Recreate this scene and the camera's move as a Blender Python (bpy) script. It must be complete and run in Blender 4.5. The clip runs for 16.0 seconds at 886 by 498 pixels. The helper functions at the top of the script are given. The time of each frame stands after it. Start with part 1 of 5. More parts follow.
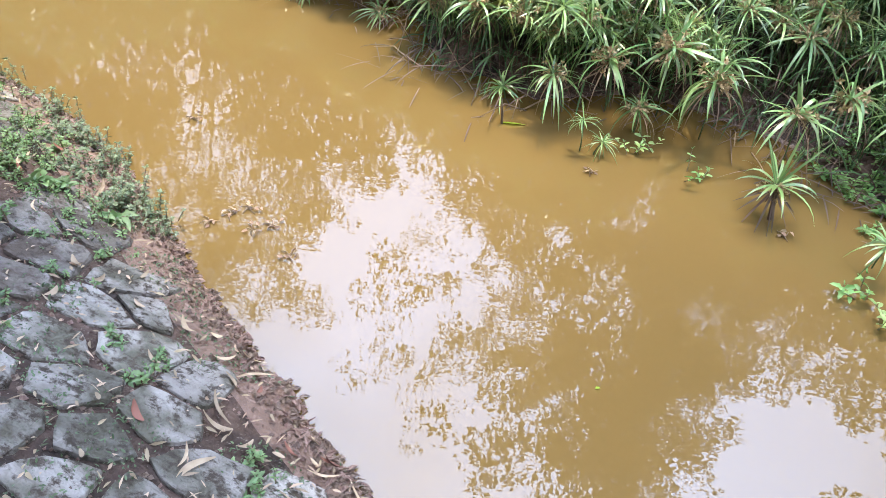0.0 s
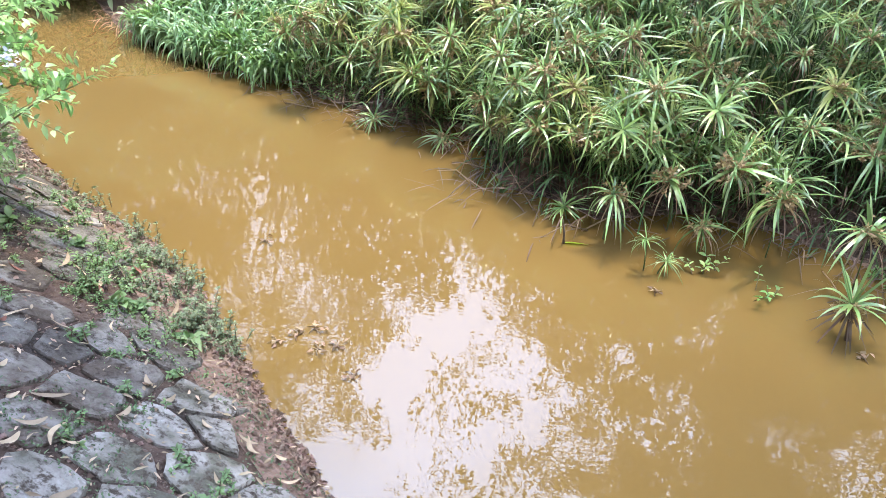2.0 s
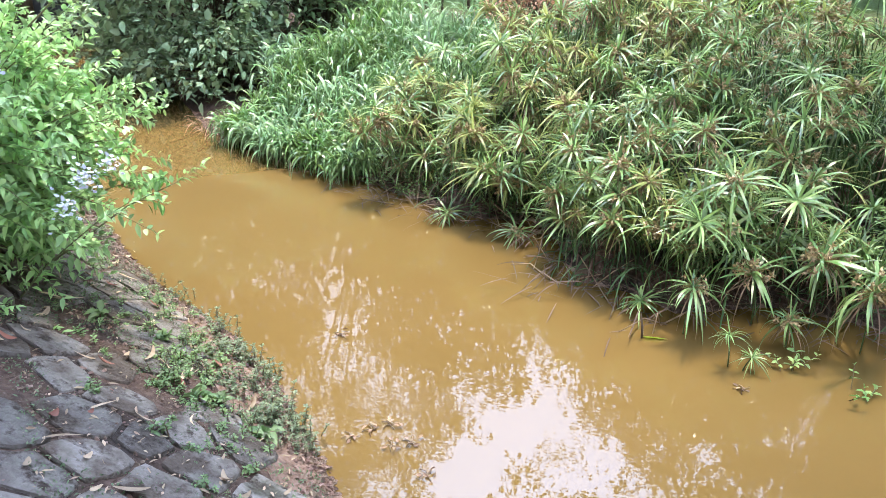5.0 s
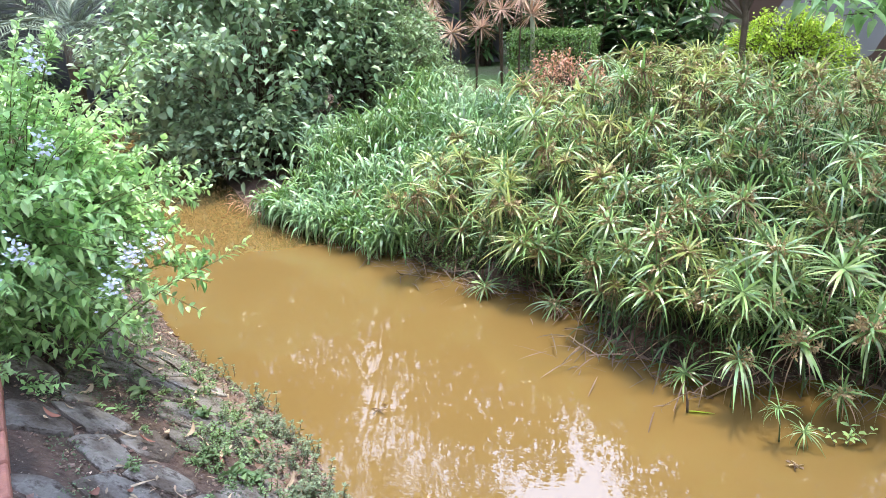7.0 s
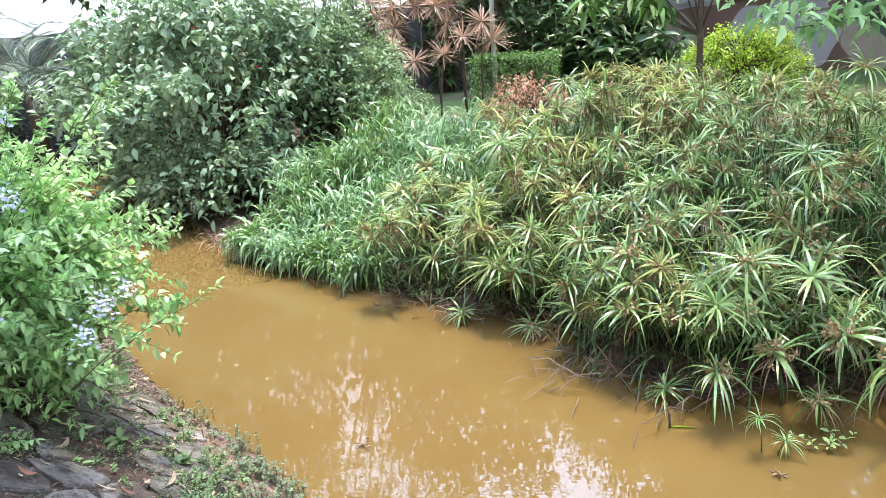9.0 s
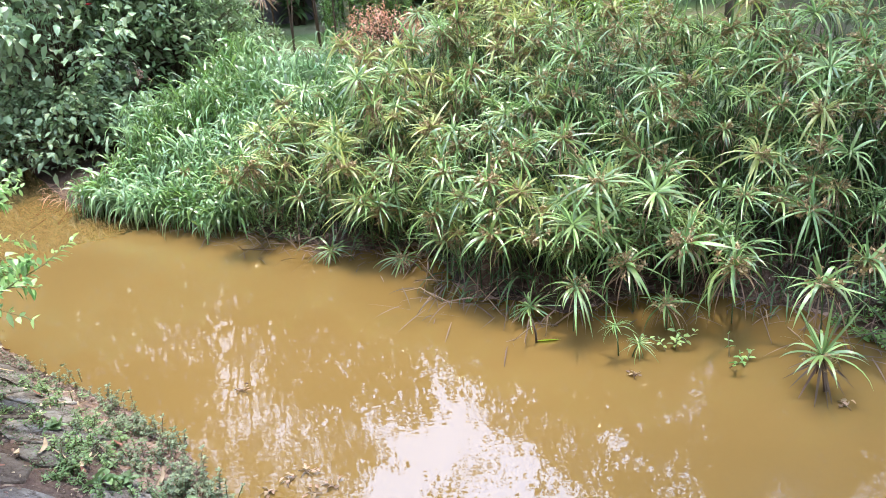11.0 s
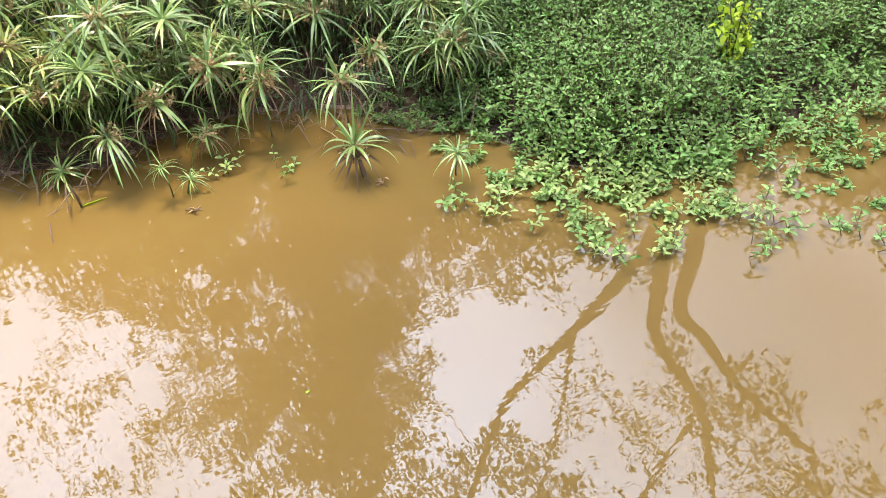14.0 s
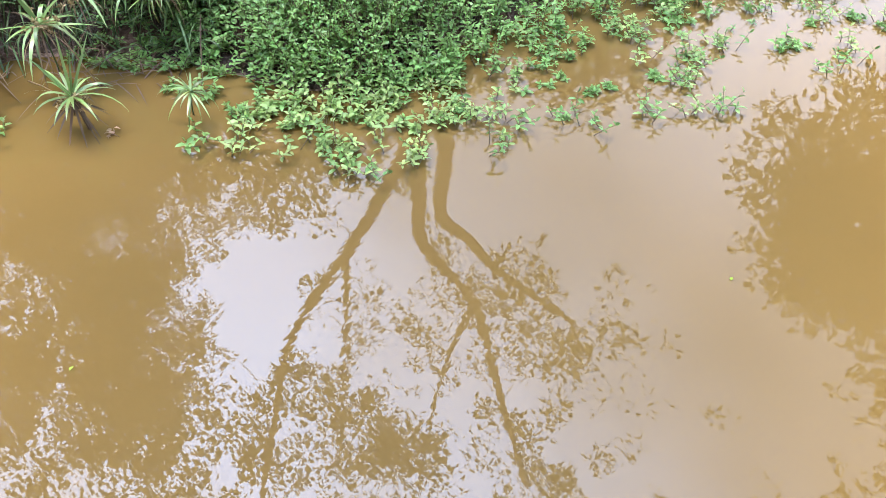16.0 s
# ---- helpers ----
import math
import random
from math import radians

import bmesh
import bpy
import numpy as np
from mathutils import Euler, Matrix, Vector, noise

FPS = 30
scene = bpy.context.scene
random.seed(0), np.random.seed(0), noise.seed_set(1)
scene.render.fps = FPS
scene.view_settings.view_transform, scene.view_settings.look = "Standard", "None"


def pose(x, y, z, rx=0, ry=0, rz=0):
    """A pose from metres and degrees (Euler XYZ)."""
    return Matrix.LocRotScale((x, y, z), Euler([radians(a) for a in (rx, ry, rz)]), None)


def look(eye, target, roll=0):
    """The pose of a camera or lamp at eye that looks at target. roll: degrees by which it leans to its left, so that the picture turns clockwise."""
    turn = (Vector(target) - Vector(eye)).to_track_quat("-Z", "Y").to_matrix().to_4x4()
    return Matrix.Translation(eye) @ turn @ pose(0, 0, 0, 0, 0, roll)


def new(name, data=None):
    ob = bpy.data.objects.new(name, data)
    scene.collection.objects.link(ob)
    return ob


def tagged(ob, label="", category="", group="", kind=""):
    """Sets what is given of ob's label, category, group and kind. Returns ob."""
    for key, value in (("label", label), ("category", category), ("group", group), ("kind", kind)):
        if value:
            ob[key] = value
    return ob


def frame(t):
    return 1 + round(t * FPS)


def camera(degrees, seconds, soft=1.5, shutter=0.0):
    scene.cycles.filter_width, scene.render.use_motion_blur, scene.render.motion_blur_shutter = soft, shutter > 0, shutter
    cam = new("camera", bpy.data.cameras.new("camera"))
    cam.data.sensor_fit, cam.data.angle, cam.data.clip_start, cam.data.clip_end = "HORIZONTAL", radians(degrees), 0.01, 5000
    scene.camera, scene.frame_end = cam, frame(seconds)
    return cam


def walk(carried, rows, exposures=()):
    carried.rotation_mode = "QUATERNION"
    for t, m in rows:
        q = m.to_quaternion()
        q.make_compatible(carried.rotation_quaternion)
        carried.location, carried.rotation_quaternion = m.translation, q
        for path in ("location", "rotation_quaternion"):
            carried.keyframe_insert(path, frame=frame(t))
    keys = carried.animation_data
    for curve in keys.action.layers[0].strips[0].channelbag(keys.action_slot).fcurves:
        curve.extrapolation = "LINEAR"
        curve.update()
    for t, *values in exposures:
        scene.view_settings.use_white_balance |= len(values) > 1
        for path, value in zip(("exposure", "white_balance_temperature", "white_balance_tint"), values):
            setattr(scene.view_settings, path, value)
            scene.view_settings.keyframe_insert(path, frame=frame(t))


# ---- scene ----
EXPO = 1.14
WATER_SPEC = 1.0
cam = camera(60.16, 16.0, soft=0.8, shutter=0.0)
EYE = (0.0, 0.0, 2.2)
# seconds, place, yaw, pitch, roll
PATH = [
    (0.0, 0.000, 0.000, 2.200, 5.22, -40.30, -4.93),
    (0.5, -0.008, -0.004, 2.210, 6.59, -38.38, -4.03),
    (1.0, -0.025, -0.003, 2.216, 7.55, -35.62, -3.36),
    (1.5, -0.028, -0.011, 2.220, 8.07, -33.20, -2.79),
    (2.0, -0.025, -0.003, 2.221, 8.71, -31.82, -2.32),
    (2.5, -0.025, -0.008, 2.234, 9.31, -30.96, -2.08),
    (3.0, -0.033, -0.004, 2.229, 9.91, -29.98, -1.72),
    (3.5, -0.032, -0.000, 2.228, 10.76, -28.86, -0.99),
    (4.0, -0.041, 0.005, 2.228, 11.80, -27.77, -0.50),
    (4.2, -0.042, 0.005, 2.224, 12.18, -27.19, -0.21),
    (6.3, -0.045, -0.008, 2.240, 14.71, -21.43, 0.84),
    (6.5, -0.044, -0.006, 2.237, 14.93, -20.77, 1.18),
    (7.0, -0.043, -0.002, 2.236, 15.63, -19.54, 2.07),
    (7.5, -0.046, -0.000, 2.238, 15.51, -18.46, 2.93),
    (8.0, -0.048, -0.001, 2.241, 14.71, -17.16, 3.54),
    (8.2, -0.049, 0.001, 2.244, 14.46, -16.69, 3.66),
    (10.3, -0.045, -0.040, 2.284, 7.27, -22.25, 4.91),
    (10.5, -0.046, -0.050, 2.286, 6.12, -22.85, 4.81),
    (11.0, -0.041, -0.053, 2.284, 1.92, -23.64, 4.80),
    (11.5, -0.030, -0.060, 2.282, -3.45, -25.35, 4.40),
    (12.0, -0.026, -0.074, 2.282, -11.00, -27.70, 3.80),
    (12.5, -0.021, -0.070, 2.278, -18.51, -29.72, 3.07),
    (13.0, -0.019, -0.070, 2.279, -24.59, -32.42, 2.52),
    (13.5, -0.018, -0.074, 2.280, -29.39, -35.76, 2.22),
    (14.0, -0.018, -0.070, 2.283, -33.69, -38.41, 1.44),
    (14.5, -0.015, -0.084, 2.289, -38.15, -39.96, 0.30),
    (15.0, -0.018, -0.103, 2.301, -43.20, -41.15, -0.81),
    (15.5, -0.018, -0.112, 2.308, -48.61, -42.35, -1.85),
    (16.0, -0.015, -0.115, 2.311, -52.99, -43.80, -2.69),
]
# white balance along the way
TINT = [(0.0, 6900), (10.5, 6850), (12.0, 7150), (12.5, 7400), (13.0, 7800), (13.5, 8250), (14.2, 8600), (15.0, 8200), (15.5, 7650), (16.0, 7050)]
walk(cam, [(t, pose(px, py, pz, 90 + p, r, y)) for t, px, py, pz, y, p, r in PATH], exposures=[(t, EXPO, k, 10) for t, k in TINT])

# ---- sky and sun ----
SUN_AZ, SUN_EL = radians(5), radians(70)
world = bpy.data.worlds.new("sky")
scene.world = world
world.use_nodes = True
wn, wl = world.node_tree.nodes, world.node_tree.links
sky = wn.new("ShaderNodeTexSky")
sky.sky_type = "NISHITA"
sky.sun_disc = False
sky.sun_elevation, sky.sun_rotation = SUN_EL, SUN_AZ
sky.dust_density, sky.air_density, sky.ozone_density = 3.0, 1.0, 1.0
wn["Background"].inputs["Strength"].default_value = 0.15
# thin broken cloud over the blue
geo = wn.new("ShaderNodeTexCoord")
cl = wn.new("ShaderNodeTexNoise")
cl.inputs["Scale"].default_value, cl.inputs["Detail"].default_value = 2.2, 5.0
wl.new(geo.outputs["Generated"], cl.inputs["Vector"])
ramp = wn.new("ShaderNodeMapRange")
ramp.inputs[1].default_value, ramp.inputs[2].default_value = 0.30, 0.62
ramp.inputs[3].default_value, ramp.inputs[4].default_value = 0.35, 0.95
wl.new(cl.outputs["Fac"], ramp.inputs[0])
mixw = wn.new("ShaderNodeMix")
mixw.data_type = "RGBA"
wl.new(ramp.outputs[0], mixw.inputs["Factor"])
wl.new(sky.outputs[0], mixw.inputs["A"])
wl.new(mixw.outputs["Result"], wn["Background"].inputs["Color"])
# the haze is brighter round the sun and greyer away from it
toward = Vector((math.sin(SUN_AZ) * math.cos(SUN_EL), math.cos(SUN_AZ) * math.cos(SUN_EL), math.sin(SUN_EL)))
dot = wn.new("ShaderNodeVectorMath")
dot.operation = "DOT_PRODUCT"
dot.inputs[1].default_value = toward
wl.new(geo.outputs["Generated"], dot.inputs[0])
halo = wn.new("ShaderNodeMapRange")
halo.inputs[1].default_value, halo.inputs[2].default_value = 0.70, 0.98
wl.new(dot.outputs["Value"], halo.inputs[0])
haze = wn.new("ShaderNodeMix")
haze.data_type = "RGBA"
haze.inputs["A"].default_value, haze.inputs["B"].default_value = (9.2, 10.1, 13.8, 1), (22.2, 30.2, 50.5, 1)
wl.new(halo.outputs[0], haze.inputs["Factor"])
wl.new(haze.outputs["Result"], mixw.inputs["B"])
sun = new("sun", bpy.data.lights.new("sun", "SUN"))
sun.data.energy, sun.data.angle, sun.data.color = 3.5, radians(6.0), (1.0, 0.93, 0.76)
sun.matrix_world = look(toward * 60, (0, 0, 0))

# ---- materials ----
def mat(name, col, col2=None, rough=0.6, scale=8.0, detail=6.0, bump=0.0, bump_scale=None, island=0.0, spec=0.5, leaf=0.0, metal=0.0, big=None, ior=1.45, speck=None):
    """A Principled material: two colours mixed by noise, a second large noise, per-leaf variation, bump, and light through leaves."""
    m = bpy.data.materials.new(name)
    m.use_nodes = True
    n, l = m.node_tree.nodes, m.node_tree.links
    bs = n["Principled BSDF"]
    col2 = col2 or tuple(c * 0.6 for c in col)
    tc = n.new("ShaderNodeTexCoord")
    nz = n.new("ShaderNodeTexNoise")
    nz.inputs["Scale"].default_value, nz.inputs["Detail"].default_value = scale, detail
    l.new(tc.outputs["Object"], nz.inputs["Vector"])
    mr = n.new("ShaderNodeMapRange")
    mr.inputs[1].default_value, mr.inputs[2].default_value = 0.35, 0.65
    l.new(nz.outputs["Fac"], mr.inputs[0])
    mx = n.new("ShaderNodeMix")
    mx.data_type = "RGBA"
    mx.inputs["A"].default_value, mx.inputs["B"].default_value = (*col, 1), (*col2, 1)
    l.new(mr.outputs[0], mx.inputs["Factor"])
    out = mx.outputs["Result"]
    if big:
        nb = n.new("ShaderNodeTexNoise")
        nb.inputs["Scale"].default_value, nb.inputs["Detail"].default_value = big[1], 4.0
        l.new(tc.outputs["Object"], nb.inputs["Vector"])
        mb = n.new("ShaderNodeMapRange")
        mb.inputs[1].default_value, mb.inputs[2].default_value = 0.42, 0.62
        l.new(nb.outputs["Fac"], mb.inputs[0])
        m2 = n.new("ShaderNodeMix")
        m2.data_type = "RGBA"
        m2.inputs["B"].default_value = (*big[0], 1)
        l.new(mb.outputs[0], m2.inputs["Factor"])
        l.new(out, m2.inputs["A"])
        out = m2.outputs["Result"]
    if speck:
        ns = n.new("ShaderNodeTexNoise")
        ns.inputs["Scale"].default_value, ns.inputs["Detail"].default_value, ns.inputs["Roughness"].default_value = speck[1], 8.0, 0.7
        l.new(tc.outputs["Object"], ns.inputs["Vector"])
        msp = n.new("ShaderNodeMapRange")
        msp.inputs[1].default_value, msp.inputs[2].default_value = speck[2], speck[3]
        l.new(ns.outputs["Fac"], msp.inputs[0])
        m3 = n.new("ShaderNodeMix")
        m3.data_type = "RGBA"
        m3.inputs["B"].default_value = (*speck[0], 1)
        l.new(msp.outputs[0], m3.inputs["Factor"])
        l.new(out, m3.inputs["A"])
        out = m3.outputs["Result"]
    if island:
        g = n.new("ShaderNodeNewGeometry")
        oi = n.new("ShaderNodeObjectInfo")
        ad = n.new("ShaderNodeMath")
        ad.operation = "ADD"
        l.new(g.outputs["Random Per Island"], ad.inputs[0])
        l.new(oi.outputs["Random"], ad.inputs[1])
        fr = n.new("ShaderNodeMath")
        fr.operation = "FRACT"
        l.new(ad.outputs[0], fr.inputs[0])
        hs = n.new("ShaderNodeHueSaturation")
        v = n.new("ShaderNodeMapRange")
        v.inputs[3].default_value, v.inputs[4].default_value = 1 - island, 1 + island
        l.new(fr.outputs[0], v.inputs[0])
        h = n.new("ShaderNodeMapRange")
        h.inputs[3].default_value, h.inputs[4].default_value = 0.5 - 0.05 * island, 0.5 + 0.035 * island
        l.new(g.outputs["Random Per Island"], h.inputs[0])
        l.new(v.outputs[0], hs.inputs["Value"])
        l.new(h.outputs[0], hs.inputs["Hue"])
        l.new(out, hs.inputs["Color"])
        out = hs.outputs["Color"]
    l.new(out, bs.inputs["Base Color"])
    bs.inputs["Roughness"].default_value = rough
    bs.inputs["Metallic"].default_value = metal
    bs.inputs["IOR"].default_value = ior
    bs.inputs["Specular IOR Level"].default_value = spec
    if bump:
        bn = n.new("ShaderNodeTexNoise")
        bn.inputs["Scale"].default_value, bn.inputs["Detail"].default_value = bump_scale or scale * 4, 6.0
        l.new(tc.outputs["Object"], bn.inputs["Vector"])
        bp = n.new("ShaderNodeBump")
        bp.inputs["Strength"].default_value, bp.inputs["Distance"].default_value = bump, 0.02
        l.new(bn.outputs["Fac"], bp.inputs["Height"])
        l.new(bp.outputs["Normal"], bs.inputs["Normal"])
    if leaf:
        tr = n.new("ShaderNodeBsdfTranslucent")
        l.new(out, tr.inputs["Color"])
        ms = n.new("ShaderNodeMixShader")
        ms.inputs[0].default_value = leaf
        l.new(bs.outputs[0], ms.inputs[1])
        l.new(tr.outputs[0], ms.inputs[2])
        l.new(ms.outputs[0], n["Material Output"].inputs["Surface"])
    return m


SOIL = mat("soil", (0.066, 0.038, 0.027), (0.115, 0.073, 0.052), 0.9, 22, bump=1.0, bump_scale=50, big=((0.03, 0.02, 0.014), 4.0), speck=((0.26, 0.22, 0.18), 55, 0.60, 0.68))
MUD = mat("wet_mud", (0.15, 0.092, 0.066), (0.215, 0.14, 0.105), 0.5, 10, bump=0.8, bump_scale=45)
LAWN = mat("lawn", (0.05, 0.10, 0.025), (0.075, 0.125, 0.035), 0.9, 20, bump=0.8, bump_scale=90, big=((0.10, 0.085, 0.05), 0.5))
STONE = mat("bank_stone", (0.265, 0.242, 0.21), (0.35, 0.325, 0.288), 0.9, 14, bump=1.0, bump_scale=55, island=0.22, big=((0.105, 0.098, 0.07), 6.0), speck=((0.06, 0.045, 0.032), 22, 0.50, 0.60))
STONE_DIRTY = mat("soiled_stone", (0.165, 0.149, 0.128), (0.245, 0.226, 0.20), 0.9, 14, bump=1.0, bump_scale=50, island=0.32, big=((0.085, 0.066, 0.05), 6.0), speck=((0.05, 0.035, 0.026), 14, 0.50, 0.63))
BRICK = mat("kerb_brick", (0.36, 0.15, 0.10), (0.28, 0.12, 0.085), 0.85, 20, bump=0.5, island=0.15)
PAVING = mat("path_paving", (0.30, 0.24, 0.20), (0.22, 0.18, 0.15), 0.85, 6, bump=0.4)
PLASTER = mat("wall_plaster", (0.55, 0.50, 0.42), (0.45, 0.40, 0.34), 0.9, 3, bump=0.2)
SEDGE = mat("sedge_leaf", (0.138, 0.252, 0.072), (0.262, 0.398, 0.155), 0.33, 5, island=0.5, leaf=0.28, spec=0.75)
# sedge green darkened: the shade between the clumps is put into this colour
SEDGE_SHADED = mat("sedge_shaded_blade", (0.042, 0.10, 0.031), (0.072, 0.142, 0.048), 0.5, 5, island=0.35, leaf=0.2)
SEDGE_YELLOW = mat("sedge_leaf_yellowing", (0.35, 0.39, 0.14), (0.26, 0.34, 0.10), 0.42, 5, island=0.35, leaf=0.35)
# culms darkened as well, to deepen the shaded gaps
CULM = mat("sedge_culm", (0.045, 0.085, 0.025), (0.07, 0.12, 0.035), 0.5, 6, island=0.25)
SPIKELET = mat("sedge_flower", (0.31, 0.235, 0.115), (0.42, 0.33, 0.18), 0.85, 30, island=0.4)
DEAD = mat("dead_blade", (0.30, 0.21, 0.13), (0.18, 0.12, 0.075), 0.8, 12, island=0.4, leaf=0.15)
DEAD_DARK = mat("rotten_blade", (0.12, 0.078, 0.05), (0.075, 0.048, 0.032), 0.75, 12, island=0.4)
GRASS = mat("tall_grass_leaf", (0.165, 0.31, 0.125), (0.285, 0.435, 0.225), 0.34, 4, island=0.45, leaf=0.3, spec=0.7, big=((0.13, 0.25, 0.06), 1.2))
# darker copy of the grass leaf; its colour holds the shade under the bed
GRASS_SHADED = mat("shaded_grass_leaf", (0.045, 0.10, 0.035), (0.075, 0.145, 0.055), 0.5, 4, island=0.35, leaf=0.25)
WEED = mat("bank_weed_leaf", (0.13, 0.275, 0.072), (0.225, 0.40, 0.125), 0.40, 6, island=0.35, leaf=0.3)
WEED_PALE = mat("bank_weed_pale_leaf", (0.31, 0.43, 0.15), (0.22, 0.355, 0.11), 0.45, 6, island=0.35, leaf=0.3)
WEED_DULL = mat("margin_weed_leaf", (0.078, 0.128, 0.06), (0.115, 0.16, 0.078), 0.55, 8, island=0.35, leaf=0.2)
WEED_TIP = mat("margin_weed_tip_leaf", (0.155, 0.195, 0.105), (0.115, 0.155, 0.08), 0.55, 8, island=0.45, leaf=0.2)
WEED_BANK = mat("creeping_weed_leaf", (0.13, 0.22, 0.085), (0.19, 0.29, 0.12), 0.5, 8, island=0.35, leaf=0.25)
WEED_FOOT = mat("foot_weed_leaf", (0.10, 0.19, 0.055), (0.16, 0.26, 0.085), 0.45, 6, island=0.4, leaf=0.25)
WEED_STEM = mat("weed_stem", (0.13, 0.07, 0.045), (0.10, 0.09, 0.045), 0.6, 10, island=0.2)
PLUMBAGO = mat("plumbago_leaf", (0.29, 0.52, 0.19), (0.46, 0.68, 0.33), 0.34, 5, island=0.38, leaf=0.35)
GREEN_TWIG = mat("green_twig", (0.16, 0.21, 0.08), (0.14, 0.12, 0.06), 0.7, 12, island=0.3)
PETAL = mat("plumbago_petal", (0.62, 0.68, 0.85), (0.70, 0.74, 0.88), 0.6, 20, island=0.1, leaf=0.3)
SHRUB = mat("shrub_leaf", (0.18, 0.285, 0.15), (0.275, 0.385, 0.215), 0.42, 4, island=0.4, leaf=0.2)
SHRUB_FINE = mat("fine_shrub_leaf", (0.17, 0.27, 0.12), (0.25, 0.36, 0.17), 0.45, 4, island=0.3, leaf=0.25)
RED = mat("hibiscus_petal", (0.6, 0.03, 0.05), (0.5, 0.02, 0.04), 0.5)
TWIG = mat("twig_bark", (0.13, 0.095, 0.065), (0.085, 0.06, 0.04), 0.85, 25, bump=0.5)
BARK = mat("tree_bark", (0.14, 0.11, 0.08), (0.09, 0.07, 0.05), 0.9, 12, bump=0.8)
CROWN = mat("tree_leaf", (0.05, 0.085, 0.025), (0.075, 0.11, 0.035), 0.5, 3, island=0.3, leaf=0.12)
LIME = mat("lime_leaf", (0.42, 0.60, 0.06), (0.34, 0.52, 0.06), 0.45, 5, island=0.25, leaf=0.35)
HEDGE = mat("hedge_leaf", (0.10, 0.21, 0.05), (0.14, 0.27, 0.07), 0.5, 5, island=0.3, leaf=0.2)
DRACAENA = mat("dracaena_leaf", (0.55, 0.38, 0.29), (0.40, 0.29, 0.19), 0.5, 5, island=0.3, leaf=0.3)
PALM = mat("palm_leaflet", (0.13, 0.18, 0.13), (0.18, 0.23, 0.16), 0.4, 5, island=0.3, leaf=0.15)
BROAD = mat("broad_leaf", (0.055, 0.12, 0.04), (0.08, 0.15, 0.05), 0.35, 3, island=0.3, leaf=0.2)
DRY = mat("dry_leaf", (0.42, 0.33, 0.22), (0.30, 0.22, 0.14), 0.8, 15, island=0.35, leaf=0.1)
DRY_RED = mat("dry_red_leaf", (0.22, 0.09, 0.06), (0.16, 0.075, 0.05), 0.75, 15, island=0.3)
CLOD = mat("litter_clod", (0.125, 0.078, 0.056), (0.24, 0.17, 0.13), 0.75, 25, bump=0.8, island=0.4)
POLE = mat("painted_pole", (0.55, 0.55, 0.50), (0.42, 0.42, 0.38), 0.5, 8, metal=0.0)
FLOWER_ORANGE = mat("orange_shrub_leaf", (0.58, 0.30, 0.20), (0.42, 0.24, 0.13), 0.5, 6, island=0.3, leaf=0.3)


def water_material():
    m = bpy.data.materials.new("muddy_water")
    m.use_nodes = True
    n, l = m.node_tree.nodes, m.node_tree.links
    bs = n["Principled BSDF"]
    tc = n.new("ShaderNodeTexCoord")
    a = n.new("ShaderNodeTexNoise")
    a.inputs["Scale"].default_value, a.inputs["Detail"].default_value = 0.7, 3
    l.new(tc.outputs["Object"], a.inputs["Vector"])
    mx = n.new("ShaderNodeMix")
    mx.data_type = "RGBA"
    mx.inputs["A"].default_value, mx.inputs["B"].default_value = (0.124, 0.0775, 0.0245, 1), (0.158, 0.0990, 0.0325, 1)
    l.new(a.outputs["Fac"], mx.inputs["Factor"])
    l.new(mx.outputs["Result"], bs.inputs["Base Color"])
    bs.inputs["Roughness"].default_value = 0.008
    bs.inputs["IOR"].default_value = 1.38
    bs.inputs["Specular IOR Level"].default_value = WATER_SPEC
    mp = n.new("ShaderNodeMapping")
    mp.inputs["Scale"].default_value = (0.8, 1.5, 1.0)
    mp.inputs["Rotation"].default_value = (0, 0, radians(-10))
    l.new(tc.outputs["Object"], mp.inputs["Vector"])
    w1 = n.new("ShaderNodeTexNoise")
    w1.inputs["Scale"].default_value, w1.inputs["Detail"].default_value, w1.inputs["Roughness"].default_value = 21.0, 1.0, 0.5
    l.new(mp.outputs[0], w1.inputs["Vector"])
    w2 = n.new("ShaderNodeTexNoise")
    w2.inputs["Scale"].default_value, w2.inputs["Detail"].default_value = 1.3, 2.0
    l.new(tc.outputs["Object"], w2.inputs["Vector"])
    calm = n.new("ShaderNodeMapRange")
    calm.inputs[1].default_value, calm.inputs[2].default_value = 0.38, 0.62
    calm.inputs[3].default_value, calm.inputs[4].default_value = 0.25, 1.0
    l.new(w2.outputs["Fac"], calm.inputs[0])
    mul = n.new("ShaderNodeMath")
    mul.operation = "MULTIPLY"
    l.new(w1.outputs["Fac"], mul.inputs[0])
    l.new(calm.outputs[0], mul.inputs[1])
    bp = n.new("ShaderNodeBump")
    bp.inputs["Strength"].default_value, bp.inputs["Distance"].default_value = 0.4, 0.00062
    l.new(mul.outputs[0], bp.inputs["Height"])
    l.new(bp.outputs["Normal"], bs.inputs["Normal"])
    return m


WATER = water_material()

# ---- mesh helpers ----
rng = np.random.default_rng(7)
TURN = radians(46.2)
US, UC = math.sin(TURN), math.cos(TURN)


def xy(u, n):
    """Plan: u metres upstream, n metres across the stream from the standing place."""
    return -US * u + UC * n, UC * u + US * n


def un(x, y):
    return -US * x + UC * y, UC * x + US * y


